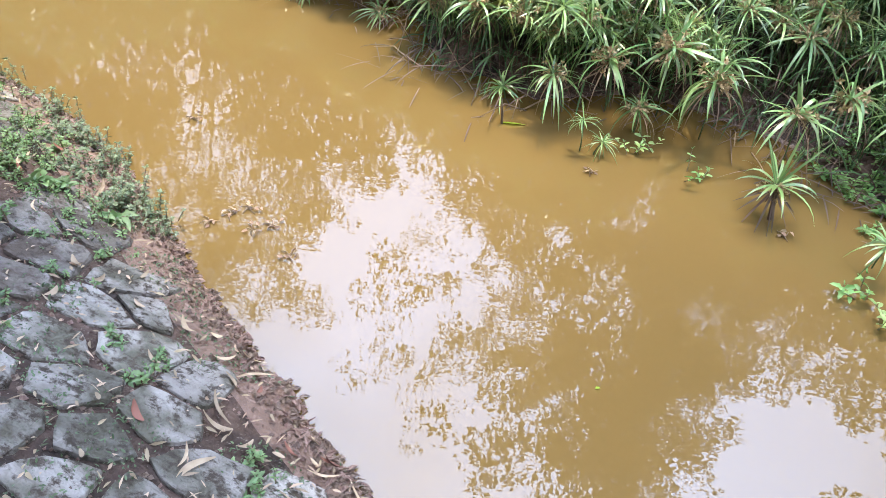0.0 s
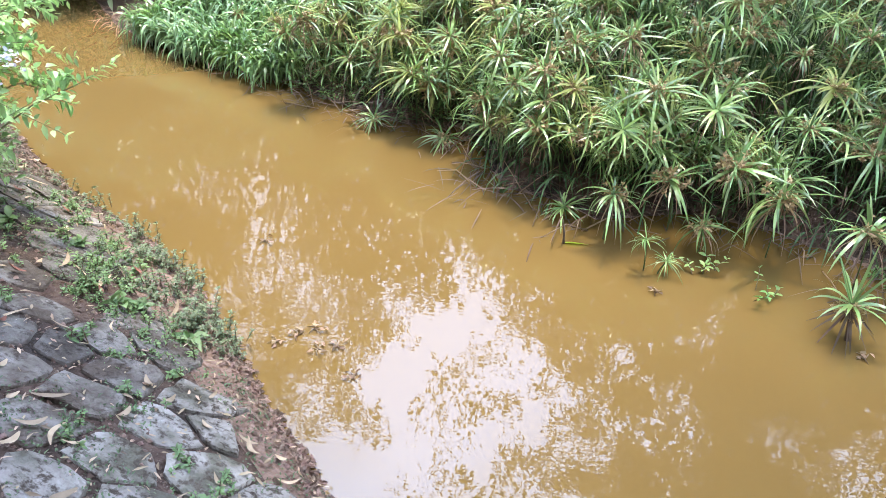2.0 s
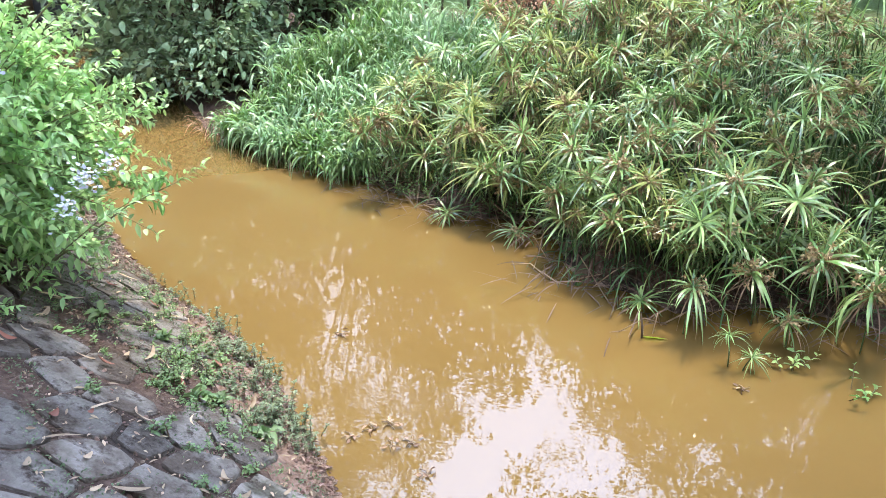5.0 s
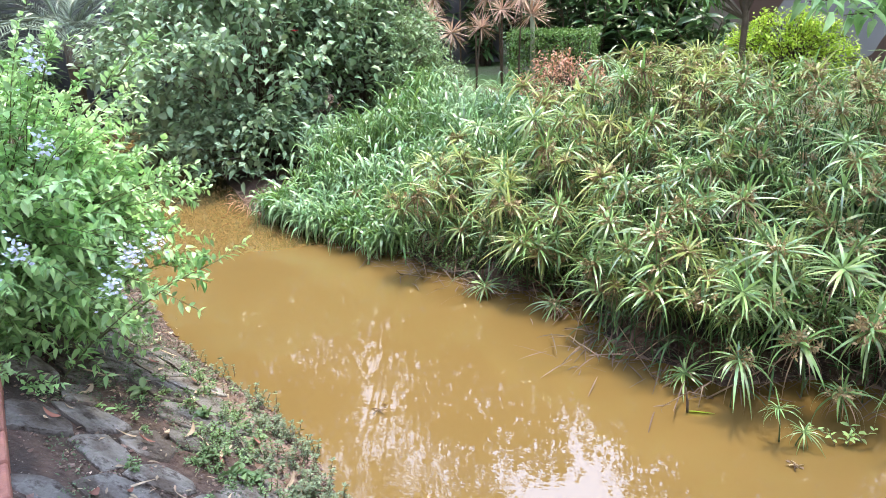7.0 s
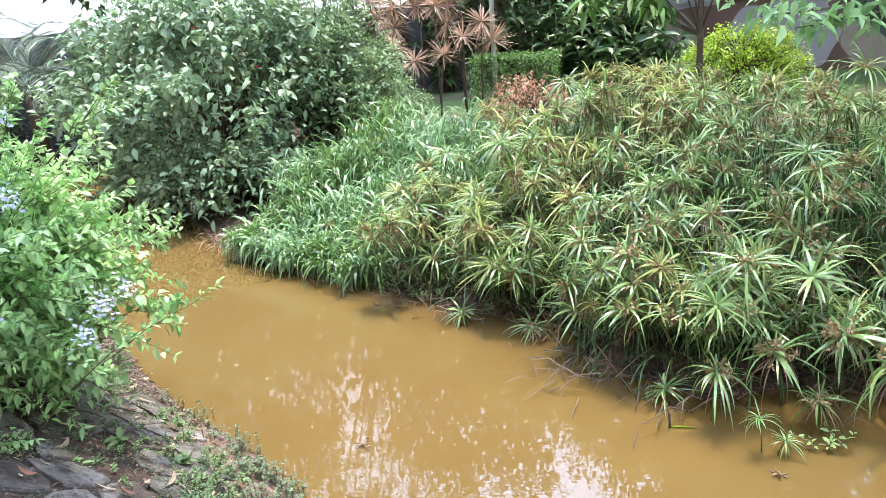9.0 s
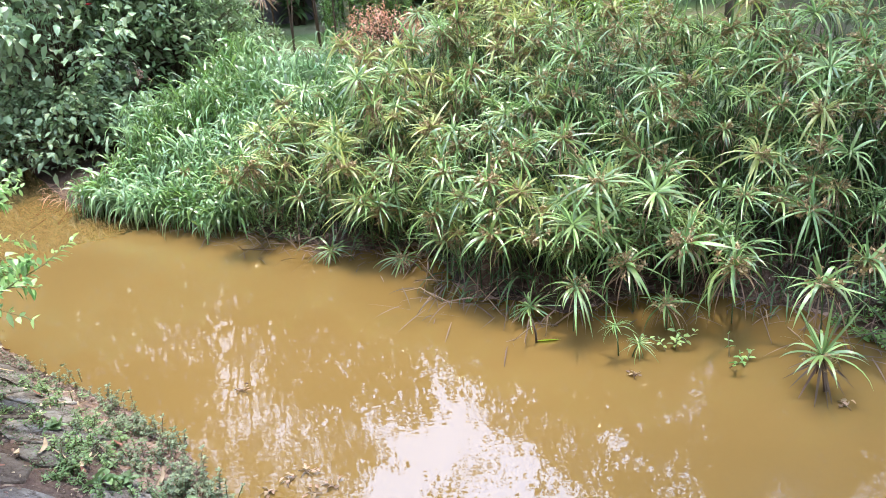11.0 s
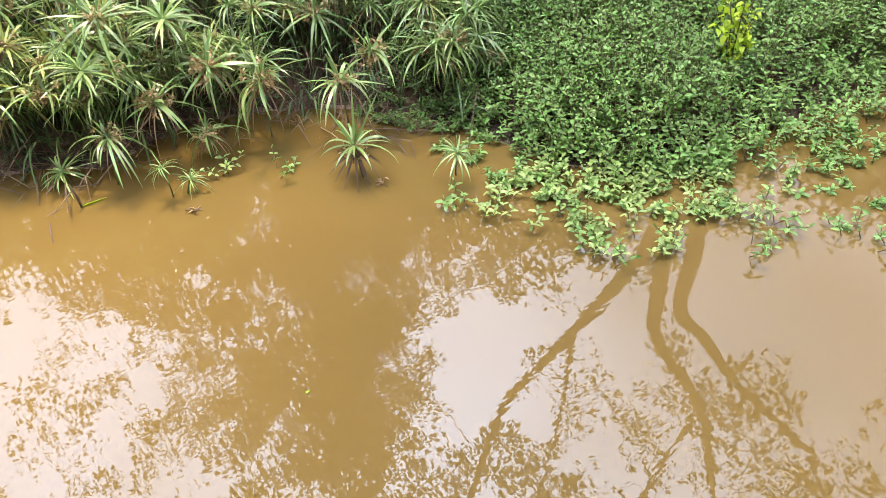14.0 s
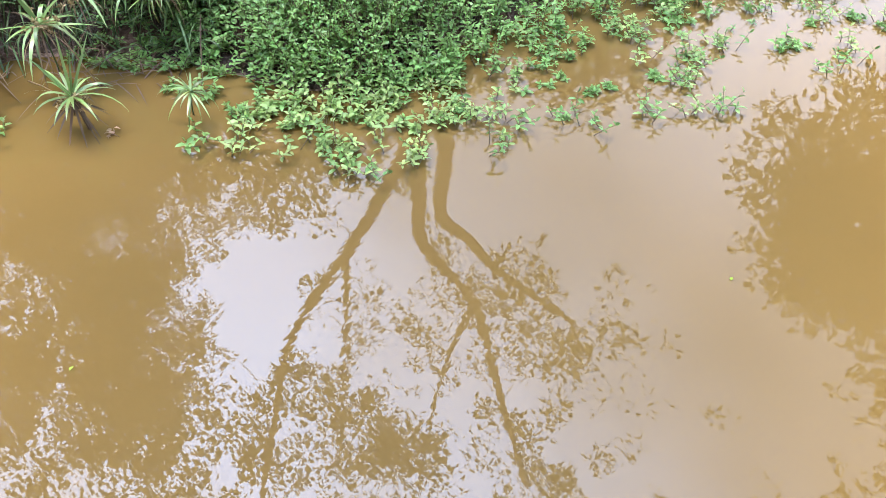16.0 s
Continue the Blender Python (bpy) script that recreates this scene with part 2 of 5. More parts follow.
class Buf:
    """Collects vertices and faces for one mesh."""

    def __init__(self):
        self.v, self.f, self.k = [], [], 0

    def add(self, v, f):
        v = np.asarray(v, float).reshape(-1, 3)
        self.v.append(v)
        self.f.extend([tuple(int(i) + self.k for i in q) for q in f])
        self.k += len(v)

    def tube(self, pts, radii, sides=5, cap=True):
        pts = [Vector(p) for p in pts]
        n = len(pts)
        if np.isscalar(radii):
            radii = [radii] * n
        ref = Vector((0.31, 0.17, 0.93)) if abs((pts[-1] - pts[0]).normalized().z) < 0.9 else Vector((1, 0.1, 0))
        vs = []
        for i, p in enumerate(pts):
            t = (pts[min(i + 1, n - 1)] - pts[max(i - 1, 0)]).normalized()
            a = t.cross(ref).normalized()
            b = t.cross(a)
            for j in range(sides):
                w = 2 * math.pi * j / sides
                vs.append(p + (a * math.cos(w) + b * math.sin(w)) * radii[i])
        fs = [(i * sides + j, i * sides + (j + 1) % sides, (i + 1) * sides + (j + 1) % sides, (i + 1) * sides + j) for i in range(n - 1) for j in range(sides)]
        if cap:
            fs += [tuple(range(sides))[::-1], tuple((n - 1) * sides + j for j in range(sides))]
        self.add(vs, fs)

    def leaves(self, P, D, L, W, droop=0.25, fold=0.25, up=None, late=0.7):
        """Pointed folded leaves: a base P, a way D, a length and a width each."""
        P, D = np.asarray(P, float).reshape(-1, 3), np.asarray(D, float).reshape(-1, 3)
        N = len(P)
        D = D / (np.linalg.norm(D, axis=1, keepdims=True) + 1e-9)
        L, W = np.broadcast_to(L, N)[:, None], np.broadcast_to(W, N)[:, None]
        droop = np.broadcast_to(droop, N)[:, None]
        U = np.tile([0.0, 0, 1], (N, 1)) + rng.normal(0, 0.35, (N, 3)) if up is None else np.asarray(up, float)
        S = np.cross(D, U)
        S /= np.linalg.norm(S, axis=1, keepdims=True) + 1e-9
        M = np.cross(S, D)
        z = np.array([[0, 0, -1.0]])

        def at(s):
            return P + D * L * s + z * L * droop * s * s

        q = np.stack([at(0), at(0.35) - S * W * 0.5 + M * W * fold, at(late) - S * W * 0.36 + M * W * fold * 0.7, at(1.0),
                      at(late) + S * W * 0.36 + M * W * fold * 0.7, at(0.35) + S * W * 0.5 + M * W * fold, at(0.35), at(late)], 1)
        b = np.arange(N)[:, None] * 8
        quads = np.concatenate([b + [[0, 6, 1, 1]], b + [[1, 6, 7, 2]], b + [[2, 7, 3, 3]], b + [[0, 5, 6, 6]], b + [[5, 4, 7, 6]], b + [[4, 3, 7, 7]]], 0)
        self.v.append(q.reshape(-1, 3))
        self.f.extend([(a + self.k, c + self.k, d + self.k) if d == e else (a + self.k, c + self.k, d + self.k, e + self.k) for a, c, d, e in quads.tolist()])
        self.k += N * 8

    def kites(self, P, D, L, W):
        """Small flat scales, one face each."""
        P, D = np.asarray(P, float).reshape(-1, 3), np.asarray(D, float).reshape(-1, 3)
        N = len(P)
        D = D / (np.linalg.norm(D, axis=1, keepdims=True) + 1e-9)
        L, W = np.broadcast_to(L, N)[:, None], np.broadcast_to(W, N)[:, None]
        S = np.cross(D, rng.normal(0, 1, (N, 3)))
        S /= np.linalg.norm(S, axis=1, keepdims=True) + 1e-9
        q = np.stack([P, P + D * L * 0.45 - S * W * 0.5, P + D * L, P + D * L * 0.45 + S * W * 0.5], 1)
        self.v.append(q.reshape(-1, 3))
        self.f.extend([(o, o + 1, o + 2, o + 3) for o in range(self.k, self.k + 4 * N, 4)])
        self.k += N * 4

    def blades(self, P, D, L, W, bend=0.6, seg=5, kink=0.0):
        """Long arching blades, folded a little along the middle."""
        P, D = np.asarray(P, float).reshape(-1, 3), np.asarray(D, float).reshape(-1, 3)
        N = len(P)
        D = D / (np.linalg.norm(D, axis=1, keepdims=True) + 1e-9)
        L, W, bend = (np.broadcast_to(q, N)[:, None] for q in (L, W, bend))
        S = np.cross(D, np.tile([0.0, 0, 1], (N, 1)) + rng.normal(0, 0.25, (N, 3)))
        S /= np.linalg.norm(S, axis=1, keepdims=True) + 1e-9
        rows = []
        for i in range(seg + 1):
            s = i / seg
            c = P + D * L * s * (1 - 0.25 * bend * s * s) + np.array([[0, 0, -1.0]]) * L * bend * s * s * 0.75
            w = W * 0.5 * (min(1, 0.45 + 3 * s) * max(0.04, 1 - s ** 3))
            rows += [c - S * w, c + S * w]
        q = np.stack(rows, 1)
        K = 2 * (seg + 1)
        b = (np.arange(N) * K + self.k).tolist()
        self.v.append(q.reshape(-1, 3))
        for o in b:
            self.f.extend([(o + 2 * i, o + 2 * i + 1, o + 2 * i + 3, o + 2 * i + 2) for i in range(seg)])
        self.k += N * K

    def mesh(self, name, material, smooth=True):
        me = bpy.data.meshes.new(name)
        me.from_pydata(np.concatenate(self.v).tolist() if self.v else [], [], self.f)
        for m in material if isinstance(material, (list, tuple)) else [material]:
            me.materials.append(m)
        if smooth:
            me.polygons.foreach_set("use_smooth", [True] * len(me.polygons))
        return me


def part(name, buf, material, parent=None, label="", smooth=True, kind=""):
    me = buf if isinstance(buf, bpy.types.Mesh) else buf.mesh(name, material, smooth)
    ob = new(name, me)
    if parent is not None:
        ob.parent = parent
    if label:
        ob["label"] = label
    if kind:
        ob["kind"] = kind
    return ob


def thing(name, label, category, at=(0, 0, 0), group="", kind=""):
    ob = new(name)
    ob.empty_display_size = 0.1
    ob.location = at
    return tagged(ob, label, category, group, kind)


def dirs(N, low=-0.2, high=1.0):
    """Random ways, with z between low and high."""
    z = rng.uniform(low, high, N)
    a = rng.uniform(0, 2 * math.pi, N)
    r = np.sqrt(np.maximum(0, 1 - z * z))
    return np.stack([r * np.cos(a), r * np.sin(a), z], 1)


def ease(t):
    t = min(1.0, max(0.0, t))
    return t * t * (3 - 2 * t)


# ---- the ground ----
SHORE_U = [-60, -8, -3.5, -2.7, -1.7, -0.4, 0.1, 0.8, 1.5, 1.85, 2.3, 2.56, 2.9, 3.15, 3.4, 3.8, 4.1, 4.35, 4.55, 5.1, 5.8, 6.8, 7.75, 9.6, 12.6, 14.3, 60]
SHORE_N = [7.5, 7.5, 6.8, 6.2, 4.6, 3.5, 3.6, 4.0, 4.05, 3.95, 3.7, 3.15, 3.12, 3.02, 3.08, 3.3, 3.34, 3.05, 2.95, 2.8, 2.72, 2.42, 2.05, 2.25, 2.55, 2.6, 2.6]
KERB_N = -0.22


def far_shore(u):
    return float(np.interp(u, SHORE_U, SHORE_N)) + 0.06 * noise.noise((u * 1.7, 3.1, 0))


def near_shore(u):
    base = float(np.interp(u, [1.8, 2.2, 2.6, 3.2, 3.7, 4.1, 4.4, 5.3, 6.0, 7.5, 10.0], [0.86, 0.90, 0.90, 0.98, 0.96, 0.84, 0.76, 0.69, 0.66, 0.72, 0.87]))
    return base + 0.04 * noise.noise((u * 1.3, 0, 0)) + 0.035 * noise.noise((u * 5.5, 7, 0))


def smooth_height(u, n):
    if n < KERB_N:
        return 0.74
    nl = near_shore(u)
    return 0.045 * ease((nl - n) / 0.07) + 0.70 * (nl - n) / (nl - KERB_N)


def height(u, n):
    nl, nr = near_shore(u), far_shore(u)
    if n < nl:
        t = (nl - n) / (nl - KERB_N)
        return smooth_height(u, n) + (0.009 * noise.noise((u * 7, n * 7, 2)) + 0.006 * noise.noise((u * 19, n * 19, 5))) * ease(t * 4) * (n > KERB_N)
    if n < nr:
        return -0.4 * ease(min(n - nl, nr - n) / 0.5) - 0.01
    d = n - nr
    return 0.10 * ease(d / 0.35) + 0.30 * ease(d / 2.6) + 0.04 * noise.noise((u * 0.9, n * 0.9, 1)) * ease(d) + 0.10 * ease((n - 7) / 12)


def ground():
    us = np.concatenate([[-400, -150, -60, -30, -18, -12, -9], np.arange(-7, -1.4, 0.1), np.arange(-1.4, 6.6, 0.035), np.arange(6.6, 7, 0.1), np.arange(7, 17, 0.25), [18, 20, 24, 30, 45, 80, 160, 400]])
    ns = np.concatenate([[-400, -150, -60, -25, -10, -5, -2], np.arange(-1, -0.25, 0.1), np.arange(-0.25, 1.0, 0.03), np.arange(1.0, 1.15, 0.05), np.arange(1.2, 2.0, 0.2), np.arange(2.0, 5.2, 0.1), np.arange(5.3, 10, 0.3), [11, 13, 16, 20, 26, 35, 60, 150, 400]])
    b = Buf()
    v = []
    for u in us:
        for n in ns:
            v.append((*xy(u, n), height(float(u), float(n)) if abs(u) < 100 else height(float(u), float(n)) * 0.5 + 0.2))
    k = len(ns)
    f, idx = [], []
    for i in range(len(us) - 1):
        for j in range(k - 1):
            f.append((i * k + j, (i + 1) * k + j, (i + 1) * k + j + 1, i * k + j + 1)[::-1])
            n, u = 0.5 * (ns[j] + ns[j + 1]), 0.5 * (us[i] + us[i + 1])
            idx.append(0 if n < 0.66 else 1 if n < far_shore(u) + 0.02 else 0 if n < 5.2 else 2)
    b.add(v, f)
    me = b.mesh("ground", [SOIL, MUD, LAWN])
    me.polygons.foreach_set("material_index", idx)
    tagged(part("ground", me, None), "brown soil bank and patchy green lawn beside the stream", "ground", kind="structure")


ground()


def water():
    us = np.concatenate([[-400, -100, -40, -20, -10], np.arange(-7, 17, 0.5), [20, 40, 100, 400]])
    b = Buf()
    ns = np.linspace(0.35, 9.0, 8)
    b.add([(*xy(u, n), 0.0) for u in us for n in ns], [(i * 8 + j, i * 8 + j + 1, (i + 1) * 8 + j + 1, (i + 1) * 8 + j) for i in range(len(us) - 1) for j in range(7)])
    tagged(part("water", b, WATER), "muddy tan stream water reflecting sky and trees", "water", kind="structure")


water()


# ---- the near bank: paved stone slope, kerb, path ----
def slope_frame(u, n):
    e = 0.05
    p = Vector((*xy(u, n), height(u, n)))
    a = Vector((*xy(u + e, n), height(u + e, n))) - p
    b = Vector((*xy(u, n + e), height(u, n + e))) - p
    return p, a.cross(b).normalized() * (1 if a.cross(b).z > 0 else -1)


def clip(poly, c, d):
    """Keep the side of the line through c that faces away from d."""
    out = []
    for i in range(len(poly)):
        p, q = poly[i], poly[(i + 1) % len(poly)]
        sp, sq = (p - c) @ d, (q - c) @ d
        if sp <= 0:
            out.append(p)
        if sp * sq < 0:
            out.append(p + (q - p) * sp / (sp - sq))
    return out


def stone_slope():
    base = tagged(thing("stone_paving", "sloping bank paved with rough grey flat stones, mossy joints", "paving"), kind="structure")
    base.location = (0, 0, 0)
    r = np.random.default_rng(3)
    seeds = []
    for i, u in enumerate(np.arange(-1.6, 8.6, 0.27)):
        for j, n in enumerate(np.arange(-0.12, 0.80, 0.178)):
            seeds.append((u + (0.13 if j % 2 else 0) + r.uniform(-0.09, 0.09), n + r.uniform(-0.05, 0.05)))
    seeds = np.array(seeds)
    for k, s in enumerate(seeds):
        if s[1] > near_shore(s[0]) - 0.21 + 0.05 * math.sin(s[0] * 3) or (s[1] > 0.38 and r.random() < 0.05) or (s[0] > 2.3 and r.random() < 0.08):
            continue
        poly = [s + np.array(q) for q in ((-0.3, -0.25), (0.3, -0.25), (0.3, 0.25), (-0.3, 0.25))]
        for o in seeds[np.hypot(*(seeds - s).T) < 0.6]:
            if (o != s).any():
                d = o - s
                g = np.linalg.norm(d)
                poly = clip(poly, s + d / 2 - d / g * r.uniform(0.001, 0.018), d / g)
                if len(poly) < 3:
                    break
        if len(poly) < 3:
            continue
        # worn, uneven outline
        ring = []
        for i in range(len(poly)):
            p, q = poly[i], poly[(i + 1) % len(poly)]
            m = max(1, int(np.linalg.norm(q - p) / 0.05))
            for w in range(m):
                t = (w + 0.5 * (m == 1)) / m
                e = p + (q - p) * t
                corner = 0.05 if w == 0 and m > 1 else 0.0
                ring.append(s + (e - s) * (1 - corner + r.uniform(-0.09, 0.05)))
        p0, nr = slope_frame(*s)
        lift = r.uniform(0.011, 0.020)
        tilt = r.uniform(-0.025, 0.025, 2)

        def place(q, z):
            h = smooth_height(float(q[0]), float(q[1])) + (q - s) @ tilt
            return (*xy(*q), h + z)

        g = len(ring)
        v = [place(q, -0.05) for q in ring] + [place(q, lift * 0.6 - 0.003) for q in ring] + [place(s + (q - s) * 0.965, lift + r.uniform(-0.003, 0.003)) for q in ring] + [place(s + (q - s) * 0.5, lift + r.uniform(-0.004, 0.005)) for q in ring] + [place(s, lift + 0.002)]
        f = [(a * g + i, a * g + (i + 1) % g, (a + 1) * g + (i + 1) % g, (a + 1) * g + i) for a in range(3) for i in range(g)] + [(3 * g + i, 3 * g + (i + 1) % g, 4 * g) for i in range(g)]
        b = Buf()
        b.add(v, f)
        part("stone", b, STONE_DIRTY if (s[1] < 0.30 and s[0] > 1.95) or s[0] > 2.5 + 0.4 * math.sin(9 * s[1]) else STONE, base, smooth=False)


stone_slope()


def kerb_and_path():
    k = thing("kerb", "red brick kerb along the top of the bank", "kerb", kind="structure")
    bm = bmesh.new()
    bmesh.ops.create_cube(bm, size=1)
    bmesh.ops.scale(bm, vec=(0.105, 0.212, 0.075), verts=bm.verts)
    bmesh.ops.bevel(bm, geom=bm.edges, offset=0.006, segments=1, affect="EDGES")
    me = bpy.data.meshes.new("brick")
    bm.to_mesh(me)
    me.materials.append(BRICK)
    for i in range(56):
        ob = part("brick", me, None, k)
        x, y = xy(-3.5 + i * 0.222, KERB_N - 0.055)
        ob.matrix_basis = pose(x, y, 0.765 + 0.002 * (i % 3), 0, 0.6 * math.sin(i * 2.1), math.degrees(TURN) + 0.5 * math.sin(i))
    b = Buf()
    a = [xy(-30, KERB_N - 0.115), xy(40, KERB_N - 0.115), xy(40, -3.4), xy(-30, -3.4)]
    b.add([(x, y, 0.79) for x, y in a] + [(x, y, 0.60) for x, y in a], [(0, 1, 2, 3)[::-1], (0, 4, 5, 1), (2, 6, 7, 3)])
    tagged(part("path", b, PAVING, smooth=False), "plain paved garden path behind the kerb", "path", kind="structure")
    b = Buf()
    c = [xy(-30, -3.4), xy(40, -3.4), xy(40, -3.62), xy(-30, -3.62)]
    b.add([(x, y, 0.5) for x, y in c] + [(x, y, 2.9) for x, y in c], [(0, 1, 5, 4), (1, 2, 6, 5), (2, 3, 7, 6), (3, 0, 4, 7), (4, 5, 6, 7)])
    tagged(part("wall_south", b, PLASTER, smooth=False), "plain plastered garden wall along the path", "wall", kind="structure")


kerb_and_path()


# ---- umbrella sedge ----
def umbel_mesh(i, yellow=False):
    """Broad flat leaves spreading from one point like the ribs of an umbrella."""
    r = rng
    b = Buf()
    N = int(r.integers(23, 31))
    a = np.arange(N) * 2.4 + r.normal(0, 0.22, N)
    el = np.where(np.arange(N) < 4, r.uniform(0.8, 1.3, N), r.uniform(-0.15, 0.7, N))
    D = np.stack([np.cos(a) * np.cos(el), np.sin(a) * np.cos(el), np.sin(el)], 1)
    L = r.uniform(0.15, 0.29, N) * (1.0 + 0.12 * (i % 3))
    b.blades(np.zeros((N, 3)) + r.normal(0, 0.004, (N, 3)), D, L, r.uniform(0.010, 0.0175, N), bend=r.uniform(0.2, 1.0, N), seg=6)
    return b.mesh("leaf_umbel", SEDGE_YELLOW if yellow else SEDGE)


def spikelets_mesh(i):
    """Thin rays, each with a small brown tuft at its end."""
    b = Buf()
    N = 30
    D = dirs(N, -0.6, 0.85)
    L = rng.uniform(0.02, 0.062, N)
    for k in range(N):
        e = D[k] * L[k]
        b.tube([(0, 0, 0), e], [0.0012, 0.0009], 3, cap=False)
        M = 9
        b.kites(np.tile(e, (M, 1)), dirs(M, -0.8, 1.0), rng.uniform(0.011, 0.022, M), 0.0075)
    return b.mesh("flower_head", SPIKELET)


def dead_umbel_mesh():
    b = Buf()
    N = 16
    a = np.arange(N) * 2.4
    D = np.stack([np.cos(a), np.sin(a), rng.uniform(-0.4, 0.5, N)], 1)
    b.blades(np.zeros((N, 3)), D, rng.uniform(0.10, 0.20, N), 0.007, bend=rng.uniform(0.8, 1.5, N), seg=5)
    return b.mesh("withered_umbel", DEAD)


UMBELS = [umbel_mesh(i) for i in range(9)]
UMBELS_Y = [umbel_mesh(i, True) for i in range(3)]
SPIKES = [spikelets_mesh(i) for i in range(4)]
WITHERED = [dead_umbel_mesh() for i in range(2)]
CULMS = {}


def culm_mesh(h, lean):
    key = (round(h, 1), round(lean, 1))
    if key not in CULMS:
        h, lean = key
        b = Buf()
        b.tube([(lean * h * s * s, 0, h * s * (1 - 0.25 * lean * lean * s)) for s in (0, 0.3, 0.6, 0.85, 1)], [0.0045, 0.0042, 0.0038, 0.0034, 0.003], 5)
        CULMS[key] = (b.mesh("culm", CULM), (lean * h, 0, h * (1 - 0.25 * lean * lean)))
    return CULMS[key]


def sedge_stalk(clump, base, h, lean, way, size=1.0, yellow=False, flower=True, withered=False):
    me, tip = culm_mesh(max(0.1, h), lean)
    st = part("stalk", me, None, clump)
    st.matrix_basis = pose(*base, 0, 0, math.degrees(way))
    um = part("leaf_umbel", (UMBELS_Y if yellow else UMBELS)[int(rng.integers(3 if yellow else 9))], None, st)
    um.matrix_basis = Matrix.Translation(tip) @ pose(0, 0, 0, rng.normal(0, 9), lean * 38 + rng.normal(0, 9), rng.uniform(0, 360)) @ Matrix.Scale(size, 4)
    if flower:
        fl = part("flower_head", SPIKES[int(rng.integers(4))], None, st)
        fl.matrix_basis = Matrix.Translation(tip) @ pose(0, 0, 0, 0, lean * 30, rng.uniform(0, 360)) @ Matrix.Scale(size * rng.uniform(1.0, 1.6), 4)
    if withered:
        wi = part("withered_umbel", WITHERED[int(rng.integers(2))], None, st, kind="stuff")
        wi.matrix_basis = Matrix.Translation(Vector(tip) - Vector((0, 0, 0.02))) @ pose(0, 0, 0, 0, 0, rng.uniform(0, 360)) @ Matrix.Scale(size, 4)


def sedge_height(u, n):
    d = n - far_shore(u)
    top = 0.36 + 0.62 * min(d, 1.0) + 0.10 * max(0.0, min(d - 1.0, 2.0))
    return top * (0.84 + 0.16 * ease((6.4 - u) / 1.3)) * (0.75 + 0.25 * ease((u - 0.4) / 0.8))


def sedge_bed():
    k = 0
    for u in np.arange(0.75, 6.1, 0.40):
        for n in np.arange(2.9, 6.4, 0.42):
            uu, nn = u + rng.uniform(-0.16, 0.16), n + rng.uniform(-0.16, 0.16)
            if nn < far_shore(uu) + (0.14 if uu > 2.4 else 0.2) or (uu < 1.9 and nn < 3.95) or nn > 6.3 - 0.25 * max(0, uu - 4) or uu > 6.0 - 0.12 * (nn - 3):
                continue
            z0 = max(height(uu, nn), -0.02)
            cl = thing("umbrella_sedge", "clump of green umbrella sedge with brown flower heads", "sedge", (*xy(uu, nn), z0), "sedges on the far bank")
            depth = nn - far_shore(uu)
            edge = depth < 0.5
            for s in range(int(rng.integers(4, 7)) + (5 if edge else 3 if depth < 1.2 else 1)):
                h = (sedge_height(uu, nn) + (0.12 if edge else 0)) * rng.uniform(0.45, 1.05)
                lean = rng.uniform(0.05, 0.45) if not edge else rng.uniform(0.1, 0.62)
                way = rng.uniform(0, 2 * math.pi) if not edge else math.atan2(-US, -UC) + rng.normal(0, 0.9)
                sedge_stalk(cl, (rng.normal(0, 0.09), rng.normal(0, 0.09), -0.02), h, lean, way, rng.uniform(0.85, 1.25), rng.random() < 0.14 + 0.36 * (uu > 4.4), rng.random() < 0.75, rng.random() < 0.13 + 0.4 * (uu > 4.4))
            if depth < 1.1:
                for s in range(3):
                    sedge_stalk(cl, (rng.normal(0, 0.14), rng.normal(0, 0.14), -0.02), rng.uniform(0.14, 0.42), rng.uniform(0.05, 0.5), rng.uniform(0, 6.28), rng.uniform(0.8, 1.15), rng.random() < 0.1, rng.random() < 0.4, rng.random() < 0.2)
            k += 1
    # stalks that lean out over the water
    for u in np.arange(2.05, 6.2, 0.20):
        uu = u + rng.uniform(-0.08, 0.08)
        cl = thing("umbrella_sedge", "short umbrella sedge leaning out over the water", "sedge", (*xy(uu, far_shore(uu) + rng.uniform(0.2, 0.48)), 0.03), "sedges on the far bank")
        for s in range(int(rng.integers(2, 4))):
            sedge_stalk(cl, (rng.normal(0, 0.05), rng.normal(0, 0.05), 0), rng.uniform(0.15, 0.5), rng.uniform(0.2, 0.7), math.atan2(-US, -UC) + rng.normal(0, 0.7), rng.uniform(0.7, 1.1), rng.random() < 0.15, rng.random() < 0.8, rng.random() < 0.4)


sedge_bed()


